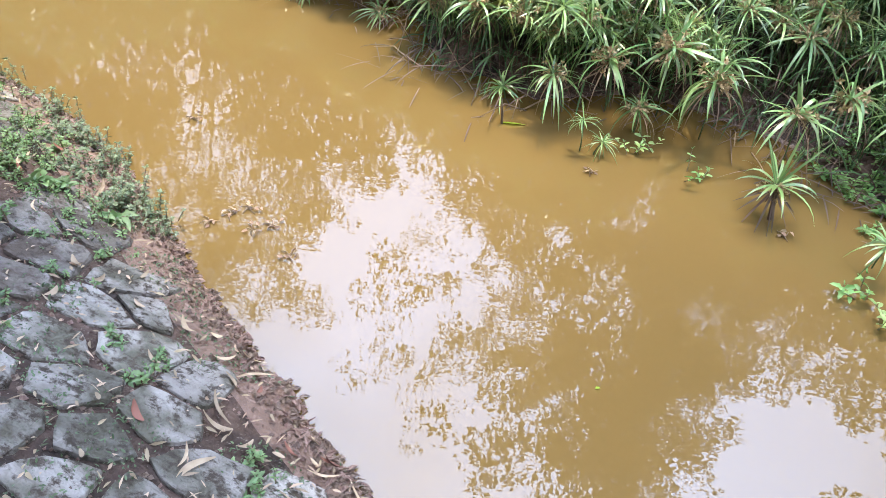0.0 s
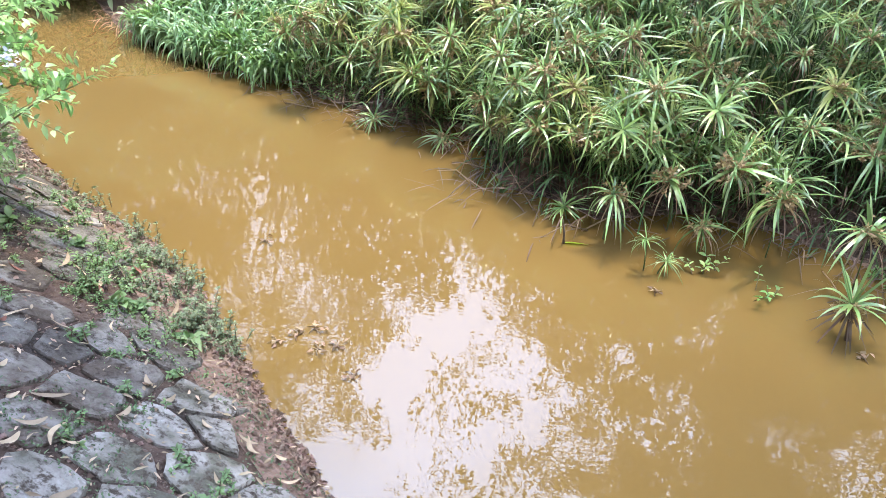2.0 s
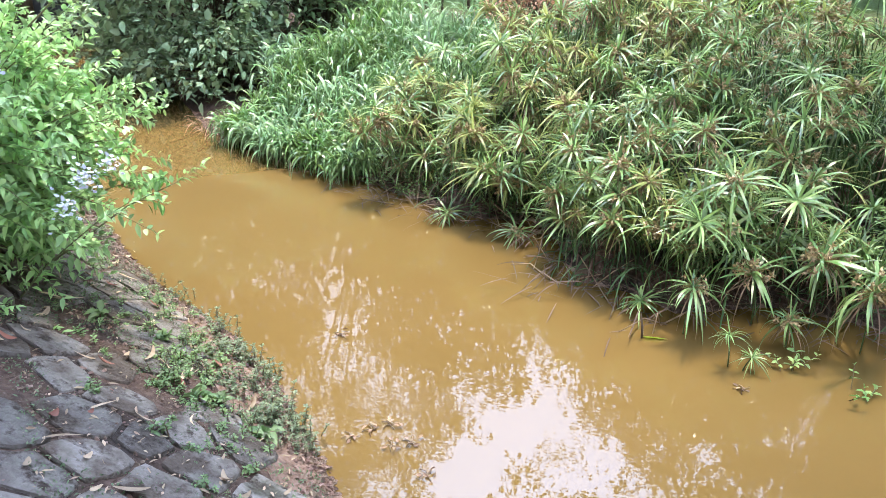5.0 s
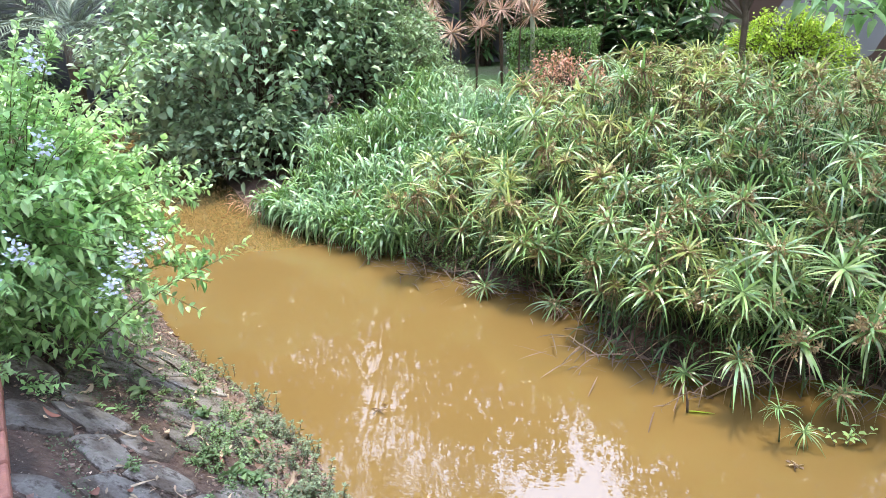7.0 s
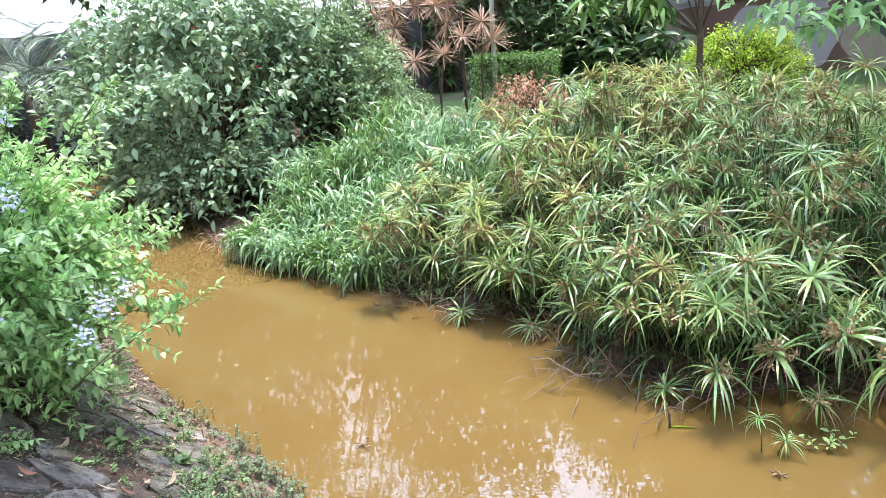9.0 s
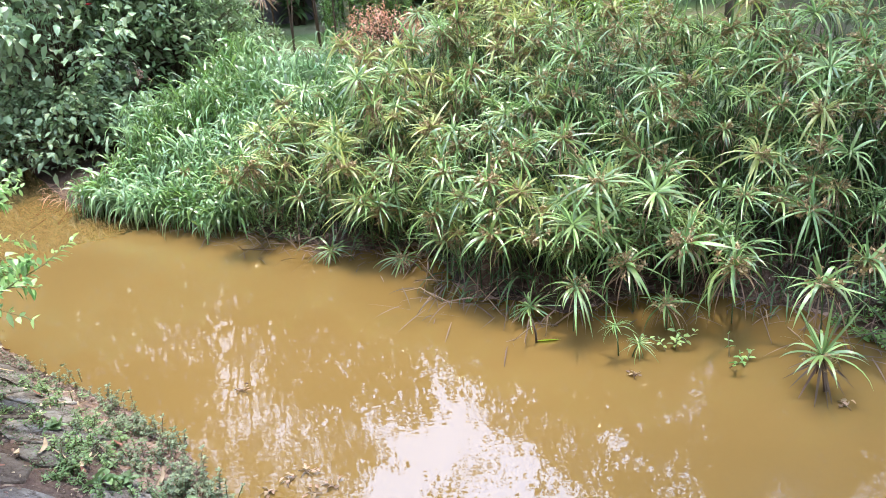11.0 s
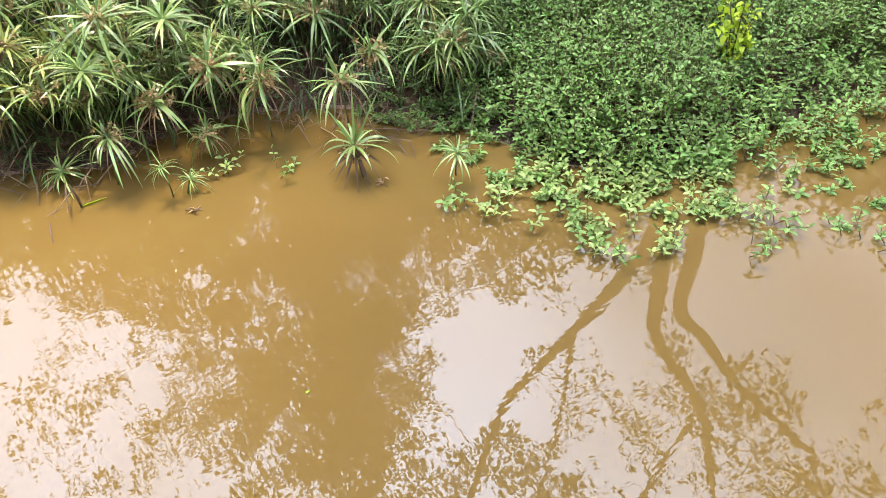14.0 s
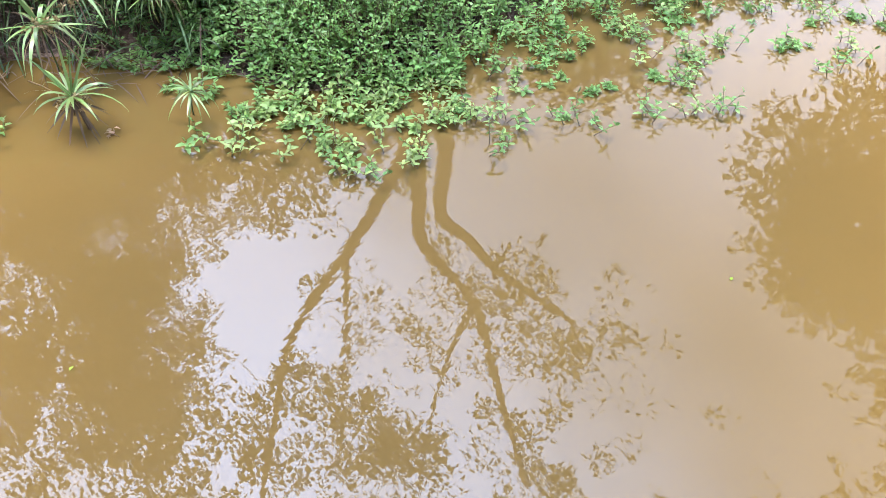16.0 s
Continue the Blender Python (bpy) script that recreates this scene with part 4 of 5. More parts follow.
def fallen_leaves():
    kinds = [dry_leaf_mesh(0.15, 0.022, 0.3, DRY), dry_leaf_mesh(0.12, 0.028, 0.7, DRY), dry_leaf_mesh(0.09, 0.03, 0.9, DRY), dry_leaf_mesh(0.17, 0.016, 0.15, DRY), dry_leaf_mesh(0.08, 0.028, 0.8, DRY_RED), dry_leaf_mesh(0.05, 0.02, 0.6, DRY)]
    for i in range(230):
        u, n = rng.uniform(-0.8, 6.0), rng.uniform(-0.15, 0.8)
        if i < 70:
            u, n = rng.uniform(-0.4, 1.6), rng.uniform(0.25, 0.8)
        p, nr = slope_frame(u, n)
        k = int(rng.integers(6))
        ob = tagged(new("dry_leaf", kinds[k]), "curled dry reddish leaf fallen on the bank" if k == 4 else "curled dry tan leaf fallen on the bank", "leaf", "fallen leaves")
        ob.matrix_basis = Matrix.Translation(p + nr * 0.022) @ nr.to_track_quat("Z", "Y").to_matrix().to_4x4() @ pose(0, 0, 0, rng.normal(0, 8), rng.normal(0, 8), rng.uniform(0, 360)) @ Matrix.Scale(rng.uniform(0.5, 1.0), 4)


fallen_leaves()


# ---- shrubs ----
def bush(name, label, category, at, stems, radius, top, leaf, leaf_mat, size, per_stem, ratio=0.4, arch=0.5, group="", fill=0, squash=1.0):
    t = thing(name, label, category, at, group)
    s, g = Buf(), Buf()
    P, D = [], []
    for i in range(stems):
        a = rng.uniform(0, 2 * math.pi)
        r, h = radius * math.sqrt(rng.uniform(0.05, 1)), 0
        h = top * (1 - 0.55 * (r / radius) ** 2) * rng.uniform(0.75, 1.08)
        p1 = (0.45 * r * math.cos(a), 0.45 * r * math.sin(a) * squash, h * 0.72)
        p2 = (r * math.cos(a), r * math.sin(a) * squash, h)
        p3 = (r * 1.12 * math.cos(a), r * 1.12 * math.sin(a) * squash, h - arch * 0.12 * top * rng.uniform(-0.6, 1))
        pts = [np.array((0.06 * math.cos(a), 0.06 * math.sin(a), 0.0)), np.array(p1), np.array(p2), np.array(p3)]
        s.tube(pts, [0.012, 0.008, 0.005, 0.002], 4, cap=False)
        for k in range(per_stem):
            w = rng.uniform(0.25, 1.0) ** 0.6 * 3
            j = min(2, int(w))
            q = pts[j] + (pts[j + 1] - pts[j]) * (w - j)
            P.append(q + rng.normal(0, leaf * 0.8, 3))
            e = rng.normal(0, 1, 3) + np.array((math.cos(a), math.sin(a), 0.5)) * 0.7
            D.append(e)
    for k in range(fill):
        a, r = rng.uniform(0, 6.283), radius * math.sqrt(rng.uniform(0, 1))
        P.append((r * math.cos(a), r * math.sin(a) * squash, top * (1 - 0.5 * (r / radius) ** 2) * rng.uniform(0.05, 0.95)))
        D.append(rng.normal(0, 1, 3) + np.array((math.cos(a), math.sin(a), 0.3)))
    P = np.array(P)
    P[:, 2] = np.maximum(P[:, 2], 0.04)
    L = leaf * rng.uniform(0.6, 1.25, len(P))
    g.leaves(P, D, L, L * ratio, droop=0.3, fold=0.2)
    part("stem", s, TWIG, t, kind="stuff")
    part("foliage", g, leaf_mat, t, kind="stuff")
    return t


def shoot(s, g, pts, leaf, nodes, first=0.15, thick=0.0035):
    """A leafy shoot: leaves in threes along a bent stem, smaller and paler at the tip."""
    pts = [np.array(p, float) for p in pts]
    s.tube(pts, list(np.linspace(thick, 0.001, len(pts))), 4, cap=False)
    P, D, L = [], [], []
    m = len(pts) - 1
    for k in range(nodes):
        w = (first + (1 - first) * (k + 0.5) / nodes) * m
        j = min(m - 1, int(w))
        q, f = pts[j] + (pts[j + 1] - pts[j]) * (w - j), pts[j + 1] - pts[j]
        f = f / np.linalg.norm(f)
        for i in range(3):
            e = rng.normal(0, 1, 3)
            e -= f * (e @ f)
            P.append(q + rng.normal(0, 0.006, 3))
            D.append(e / (np.linalg.norm(e) + 1e-6) + f * rng.uniform(0.3, 1.0) + np.array((0, 0, 0.25)))
            L.append(leaf * rng.uniform(0.6, 1.25) * (1 - 0.35 * (k / nodes) ** 3))
    L = np.array(L)
    g.leaves(P, D, L, L * rng.uniform(0.38, 0.52, len(L)), droop=rng.uniform(0.0, 0.5, len(L)), fold=0.18)


def plumbago():
    o = np.array((-3.17, 2.68, 0.42))
    t = thing("plumbago_bush", "bright green plumbago bush with pale blue flowers on the bank", "bush", tuple(o))
    s, g = Buf(), Buf()
    # leaves inside the bush
    N = 5200
    d = dirs(N, -0.6, 1.0)
    P = d * rng.uniform(0.25, 0.9, (N, 1)) * [0.86, 0.86, 0.78] + [0, 0, 0.70]
    L = rng.uniform(0.035, 0.07, N)
    g.leaves(P, d + rng.normal(0, 0.9, (N, 3)), L, L * 0.4, droop=0.3, fold=0.2)
    for i in range(9):
        a = rng.uniform(0, 6.283)
        s.tube([(0.1 * math.cos(a), 0.1 * math.sin(a), -0.05), (0.3 * math.cos(a), 0.3 * math.sin(a), 0.4), (0.45 * math.cos(a), 0.45 * math.sin(a), 0.8)], [0.014, 0.01, 0.005], 5, cap=False)
    part("inner_foliage", g, PLUMBAGO, t, kind="stuff")
    g = Buf()
    for i in range(900):
        d = dirs(1, -0.75, 1.0)[0]
        lump = 0.86 + 0.16 * noise.noise(tuple(d * 2.6))
        a = d * [0.86, 0.86, 0.78] * lump * rng.uniform(0.45, 0.85) + [0, 0, 0.70]
        r = rng.uniform(0.18, 0.38) * (1.25 if i % 9 == 0 else 1)
        e = a + (d + rng.normal(0, 0.35, 3)) * r + [0, 0, 0.06 + 0.1 * d[2]]
        m = (a + e) / 2 + [0, 0, 0.03]
        e[2] = max(e[2], 0.02)
        shoot(s, g, [a, m, e], 0.066, 11)
    part("foliage", g, PLUMBAGO, t, kind="stuff")
    s2, g2 = Buf(), Buf()
    # long shoots that reach out over the bank and the water
    for q in [[(-2.75, 2.75, 1.2), (-2.30, 2.84, 1.40), (-2.05, 2.96, 1.49)], [(-2.6, 2.7, 0.65), (-2.18, 2.80, 0.95), (-2.0, 2.93, 1.03), (-1.90, 3.06, 1.10)],
              [(-2.75, 2.7, 1.5), (-2.45, 2.85, 1.78), (-2.30, 2.95, 1.95), (-2.22, 3.0, 2.05)], [(-2.62, 2.46, 0.55), (-2.40, 2.50, 0.78), (-2.2, 2.62, 0.95), (-2.08, 2.72, 1.02)],
              [(-2.85, 2.3, 0.7), (-2.6, 2.25, 0.72), (-2.42, 2.22, 0.66)], [(-2.9, 2.2, 0.8), (-2.65, 2.15, 0.86), (-2.5, 2.12, 0.80)], [(-2.8, 2.45, 0.5), (-2.55, 2.4, 0.55), (-2.36, 2.38, 0.52)],
              [(-2.75, 3.0, 1.1), (-2.45, 3.15, 1.25), (-2.3, 3.3, 1.28)], [(-2.7, 2.9, 0.8), (-2.4, 3.0, 0.95), (-2.2, 3.12, 0.98)], [(-2.8, 2.8, 1.6), (-2.65, 2.8, 1.9), (-2.6, 2.85, 2.1)]]:
        p = [np.array(w) - o for w in q]
        shoot(s2, g2, p, 0.055, 17, 0.1, 0.005)
        for k in range(3):
            w = p[1] + (p[-1] - p[1]) * rng.uniform(0, 0.6)
            e = w + (p[-1] - p[-2]) * 0.6 + rng.normal(0, 0.07, 3)
            shoot(s2, g2, [w, (w + e) / 2 + [0, 0, 0.015], e], 0.048, 8)
    part("stem", s, GREEN_TWIG, t, kind="stuff")
    part("spray_stem", s2, GREEN_TWIG, t, kind="stuff")
    part("spray_foliage", g2, PLUMBAGO, t, "long leafy shoots arching over the water", kind="stuff")
    spots = [(-2.21, 2.25, 1.7), (-2.16, 2.56, 1.17), (-2.28, 2.1, 1.34), (-2.29, 2.38, 1.99), (-2.14, 2.38, 1.1), (-2.15, 2.7, 1.18), (-2.2, 2.57, 1.14)]
    b = Buf()
    N = 46
    b.leaves(rng.normal(0, 0.028, (N, 3)), dirs(N, 0.0, 1.0), 0.02, 0.018, droop=0.1, fold=0.1)
    me = b.mesh("flower_head", PETAL)
    for p in spots:
        ob = part("flower_head", me, None, t, "pale blue flower cluster", kind="stuff")
        ob.location = Vector(p) - Vector(o)


plumbago()


def bank_shrubs():
    t = bush("hibiscus_bush", "large dark green hibiscus shrub leaning over the stream", "shrub", (*xy(10.55, 3.1), 0.1), 140, 2.0, 2.75, 0.13, SHRUB, 1, 60, 0.55, 0.8, fill=5200)
    b = Buf()
    b.leaves(np.zeros((6, 3)), [(math.cos(k), math.sin(k), 0.5) for k in range(6)], 0.05, 0.04)
    me = b.mesh("flower", RED)
    for p in [(0.7, -1.4, 2.1), (1.2, -1.0, 1.6)]:
        ob = part("flower", me, None, t, "small red flower")
        ob.location = p
    bush("bank_shrub", "low dark green shrub hanging over the waterline", "shrub", (*xy(9.1, 2.75), 0.08), 60, 0.95, 0.8, 0.11, SHRUB, 1, 34, 0.55, 0.9, fill=900)
    bush("bank_shrub", "low dark green shrub hanging over the waterline", "shrub", (*xy(11.2, 2.7), 0.08), 60, 1.1, 0.8, 0.12, SHRUB, 1, 34, 0.55, 0.9, fill=900)
    bush("bank_shrub", "dark green shrub over the water upstream", "shrub", (*xy(15.5, 3.4), 0.1), 80, 1.5, 2.4, 0.12, SHRUB, 1, 50, 0.55, 0.8, fill=1800)
    bush("bank_shrub", "dark shrub closing the bend of the stream", "shrub", (*xy(19.0, 1.6), 0.0), 90, 1.7, 1.9, 0.13, SHRUB, 1, 50, 0.55, 0.8, fill=2600)
    bush("bank_shrub", "dark shrub on the bank below the palms", "shrub", (*xy(16.4, -0.3), 0.3), 80, 1.3, 1.2, 0.12, SHRUB, 1, 50, 0.55, 0.8, fill=2200)
    bush("rose_shrub", "grey green fine-leaved shrub behind the tall grass", "shrub", (-4.15, 10.1, 0.3), 170, 1.15, 2.2, 0.07, SHRUB_FINE, 1, 60, 0.45, 0.6, fill=2600)
    bush("low_shrub", "small round green shrub beside the lawn", "shrub", (-3.65, 11.0, 0.35), 110, 0.75, 1.15, 0.05, SHRUB_FINE, 1, 50, 0.45, 0.5, fill=1500)
    bush("orange_shrub", "low shrub with orange pink leaves behind the sedge", "shrub", (-1.25, 10.1, 0.35), 80, 0.72, 0.92, 0.06, FLOWER_ORANGE, 1, 24, 0.35, 0.5)


bank_shrubs()


def dracaenas():
    heads = []
    for i in range(3):
        b = Buf()
        N = 75
        D = dirs(N, -0.75, 1.0)
        b.blades(D * 0.02, D, rng.uniform(0.28, 0.42, N), 0.022, bend=rng.uniform(0.0, 0.35, N), seg=4)
        heads.append(b.mesh("leaf_head", DRACAENA))
    for k, (x, y, h, s) in enumerate([(-3.55, 12.0, 1.25, 0.95), (-3.30, 11.8, 1.05, 0.9), (-2.95, 12.1, 1.1, 0.9), (-2.55, 12.3, 1.35, 1.0), (-2.35, 12.6, 1.55, 1.1), (-3.05, 12.6, 1.85, 1.0), (-3.75, 12.7, 1.85, 1.0), (-3.4, 12.9, 2.15, 1.1), (-2.7, 13.0, 2.15, 1.0), (-4.3, 13.2, 2.0, 1.0)]):
        z = 0.38
        t = thing("dracaena", "thin-stemmed dracaena with pinkish brown spiky leaf heads", "dracaena", (x, y, z), "dracaenas on the lawn")
        b = Buf()
        l = rng.normal(0, 0.06, 2)
        b.tube([(0, 0, -0.03), (l[0] * 0.4, l[1] * 0.4, h * 0.5), (l[0], l[1], h)], [0.018, 0.015, 0.013], 6)
        part("stem", b, TWIG, t)
        for q in range(2 if k > 3 else 1):
            ob = part("leaf_head", heads[(k + q) % 3], None, t)
            ob.matrix_basis = Matrix.Translation((l[0] + rng.normal(0, 0.1) * q, l[1], h - 0.30 * q)) @ pose(0, 0, 0, 0, 0, 77 * k) @ Matrix.Scale(s, 4)


dracaenas()


def palm_tree(at, h, n, L, label, up=1.35, material=None):
    t = thing("palm", label, "palm", at)
    b = Buf()
    b.tube([(0, 0, -0.05), (0.03, 0, h * 0.5), (0, 0, h)], [0.13, 0.12, 0.10], 9)
    part("trunk", b, BARK, t)
    for i in range(n):
        g = Buf()
        a, el = i * 2.4 + rng.normal(0, 0.15), rng.uniform(0.15, up)
        pts = []
        for s in np.linspace(0, 1, 9):
            r = L * s * math.cos(el) * (1 - 0.1 * s)
            pts.append(np.array((r * math.cos(a), r * math.sin(a), h + L * s * math.sin(el) - 0.55 * L * s * s)))
        g.tube(pts, list(np.linspace(0.014, 0.003, 9)), 4, cap=False)
        P, D = [], []
        for s in np.linspace(0.12, 1, 34):
            j = min(7, int(s * 8))
            q = pts[j] + (pts[j + 1] - pts[j]) * (s * 8 - j)
            f = pts[j + 1] - pts[j]
            f = f / np.linalg.norm(f)
            side = np.cross(f, (0, 0, 1))
            for sg in (-1, 1):
                P.append(q)
                D.append(f * 0.8 + side * sg + np.array((0, 0, 0.25)))
        g.blades(P, D, L * 0.24, 0.018, bend=0.4, seg=3)
        part("frond", g, material or PALM, t)
    return t


palm_tree((-9.9, 11.3, 0.3), 1.1, 22, 2.7, "dark green palm with long feathery fronds by the fence")
palm_tree((-12.0, 11.6, 0.3), 1.4, 20, 2.9, "dark palm with grey green feathery fronds")
palm_tree((-4.35, 13.6, 0.4), 0.9, 12, 0.8, "small palm with narrow green fronds behind the dracaenas")


def hedge(name, label, at, size, material, leaf, N, turn=0.0):
    t = thing(name, label, "hedge", at)
    t.rotation_euler = (0, 0, turn)
    sx, sy, sz = size
    s, g = Buf(), Buf()
    for i in range(10):
        x, y = rng.uniform(-sx, sx) * 0.4, rng.uniform(-sy, sy) * 0.4
        s.tube([(x, y, -0.03), (x * 1.1, y * 1.1, sz * 0.8)], [0.012, 0.006], 4)
    P = np.stack([rng.uniform(-0.5, 0.5, N) * sx, rng.uniform(-0.5, 0.5, N) * sy, rng.uniform(0.03, 1, N) * sz], 1)
    face = rng.integers(0, 4, N)
    P[face == 0, 2] = sz
    P[face == 1, 1] = -0.5 * sy
    P[face == 2, 0] = np.sign(P[face == 2, 0]) * 0.5 * sx
    P *= 1 + 0.05 * np.array([noise.noise(Vector(p) * 3) for p in P])[:, None]
    P += rng.normal(0, leaf * 0.5, P.shape)
    P[:, 2] = np.maximum(P[:, 2], 0.02)
    L = leaf * rng.uniform(0.7, 1.3, N)
    g.leaves(P, rng.normal(0, 1, (N, 3)) + [0, -0.4, 0.6], L, L * 0.45, droop=0.2)
    part("stem", s, TWIG, t, kind="stuff")
    part("foliage", g, material, t, kind="stuff")


hedge("box_hedge", "clipped dark green box hedge on the lawn", (-2.0, 14.2, 0.4), (1.5, 0.9, 0.85), HEDGE, 0.05, 5200)
bush("golden_hedge", "yellow green golden duranta hedge before the painted wall", "hedge", (1.8, 13.3, 0.45), 150, 0.95, 1.12, 0.06, LIME, 1, 30, 0.5, 0.3, fill=3000, squash=0.5)


def broad_plants():
    for k, (x, y, h) in enumerate([(-1.9, 16.2, 2.3), (-0.9, 16.6, 2.6), (-2.8, 16.8, 2.6), (0.1, 16.0, 2.0), (-0.3, 14.8, 1.2), (0.6, 14.6, 1.1), (-3.8, 16.6, 2.4), (-5.0, 16.2, 2.4), (-6.3, 15.8, 2.4), (-3.3, 17.4, 3.0), (-2.4, 17.5, 3.1), (-1.5, 17.4, 3.2), (-0.6, 17.3, 3.0), (-4.3, 17.3, 2.9), (-1.3, 15.6, 1.7), (-0.2, 15.5, 1.6), (-7.4, 15.4, 2.3)]):
        t = thing("broadleaf_plant", "tall dark broad-leaved garden plant before the wall", "plant", (x, y, 0.4), "broad-leaved plants")
        s, g = Buf(), Buf()
        P, D, L = [], [], []
        for i in range(18):
            a, l = rng.uniform(0, 6.28), rng.uniform(0.1, 0.7)
            top = np.array((l * math.cos(a), l * math.sin(a), h * rng.uniform(0.55, 1)))
            s.tube([(0.1 * math.cos(a), 0.1 * math.sin(a), -0.03), top * [0.5, 0.5, 0.6], top], [0.018, 0.014, 0.008], 5)
            for q in range(16):
                P.append(top * (1 - 0.055 * q))
                w = rng.uniform(0, 6.28)
                D.append((math.cos(w), math.sin(w), rng.uniform(-0.1, 1)))
                L.append(rng.uniform(0.25, 0.55))
        L = np.array(L)
        g.leaves(P, D, L, L * 0.3, droop=0.45)
        part("stem", s, TWIG, t, kind="stuff")
        part("foliage", g, BROAD, t, kind="stuff")


broad_plants()


def walls_and_pole():
    m = mat("mural_paint", (0.30, 0.26, 0.20), (0.25, 0.22, 0.17), 0.8, 2, bump=0.1)
    n, l = m.node_tree.nodes, m.node_tree.links
    tc = n.new("ShaderNodeTexCoord")
    src = n["Principled BSDF"].inputs["Base Color"].links[0].from_socket
    for sc, thr, col, off in ((0.75, 0.53, (0.13, 0.08, 0.06), 0), (0.9, 0.58, (0.30, 0.30, 0.30), 5), (0.8, 0.60, (0.05, 0.075, 0.06), 11)):
        mp = n.new("ShaderNodeMapping")
        mp.inputs["Location"].default_value = (off, off, 0)
        l.new(tc.outputs["Object"], mp.inputs["Vector"])
        z = n.new("ShaderNodeTexNoise")
        z.inputs["Scale"].default_value, z.inputs["Detail"].default_value = sc, 0.5
        l.new(mp.outputs[0], z.inputs["Vector"])
        r = n.new("ShaderNodeMapRange")
        r.inputs[1].default_value, r.inputs[2].default_value = thr, thr + 0.01
        l.new(z.outputs["Fac"], r.inputs[0])
        x = n.new("ShaderNodeMix")
        x.data_type = "RGBA"
        x.inputs["B"].default_value = (*col, 1)
        l.new(r.outputs[0], x.inputs["Factor"])
        l.new(src, x.inputs["A"])
        src = x.outputs["Result"]
    l.new(src, n["Principled BSDF"].inputs["Base Color"])
    b = Buf()
    for (x0, y0), (x1, y1), h in (((14.0, 13.2), (0.3, 17.4), 1.42),):
        dx, dy = x1 - x0, y1 - y0
        g = math.hypot(dx, dy)
        ox, oy = -dy / g * 0.2, dx / g * 0.2
        c = [(x0, y0), (x1, y1), (x1 - ox, y1 - oy), (x0 - ox, y0 - oy)]
        b.add([(x, y, 0.3) for x, y in c] + [(x, y, 0.45 + h) for x, y in c], [(0, 1, 5, 4), (1, 2, 6, 5), (2, 3, 7, 6), (3, 0, 4, 7), (4, 5, 6, 7)])
        c = [(x + s * ox * 0.3, y + s * oy * 0.3) for (x, y), s in zip(c, (1, 1, -1, -1))]
        b.add([(x, y, 0.45 + h) for x, y in c] + [(x, y, 0.53 + h) for x, y in c], [(0, 1, 5, 4), (1, 2, 6, 5), (2, 3, 7, 6), (3, 0, 4, 7), (4, 5, 6, 7), (3, 2, 1, 0)])
    tagged(part("wall_north", b, m, smooth=False), "garden wall painted with tan, brown and dark camouflage patches", "wall", kind="structure")
    fence = thing("fence", "dark weathered board fence behind the palms", "fence", (0, 0, 0), kind="structure")
    dark = mat("fence_board", (0.09, 0.092, 0.10), (0.13, 0.13, 0.14), 0.8, 6, bump=0.3, island=0.25)
    bb = Buf()
    bb.add([(x, y, z) for z in (-0.75, 1.95) for x, y in ((-0.126, -0.012), (0.126, -0.012), (0.126, 0.012), (-0.126, 0.012))], [(0, 1, 5, 4), (1, 2, 6, 5), (2, 3, 7, 6), (3, 0, 4, 7), (4, 5, 6, 7), (3, 2, 1, 0)])
    me = bb.mesh("board", dark, False)
    for i in range(62):
        ob = part("board", me, None, fence)
        ob.matrix_basis = pose(-16.5 + i * 0.21, 10.3 + i * 0.115, 0.32 + 0.01 * math.sin(i * 3.3), 0, 0, 28.7)
    b = Buf()
    b.tube([(-2.35, 14.0, 0.35), (-2.33, 14.0, 3.0), (-2.30, 14.0, 6.5)], [0.045, 0.045, 0.04], 10)
    t = thing("pole", "thin pale upright pole on the lawn", "pole")
    part("shaft", b, POLE, t)


walls_and_pole()


# ---- trees ----
def rounded(pts, k=4):
    """A smooth line through the points."""
    p = [np.array(q, float) for q in pts]
    p = [2 * p[0] - p[1]] + p + [2 * p[-1] - p[-2]]
    out = []
    for i in range(1, len(p) - 2):
        a, b, c, d = p[i - 1:i + 3]
        for w in np.arange(k) / k:
            out.append(0.5 * (2 * b + (c - a) * w + (2 * a - 5 * b + 4 * c - d) * w * w + (3 * b - a - 3 * c + d) * w ** 3))
    return out + [p[-2]]


def leaf_clumps(g, centres, radii, per, leaf, ratio=0.5):
    P, D, L = [], [], []
    for c, r in zip(centres, radii):
        N = per
        d = dirs(N, -1, 1) * (rng.uniform(0.1, 1, (N, 1)) ** 0.6) * r * [1, 1, 0.7]
        P.append(np.asarray(c) + d)
        D.append(d + rng.normal(0, 0.6 * r, (N, 3)))
        L.append(leaf * rng.uniform(0.6, 1.3, N))
    P, D, L = np.concatenate(P), np.concatenate(D), np.concatenate(L)
    g.leaves(P, D, L, L * ratio, droop=0.35)


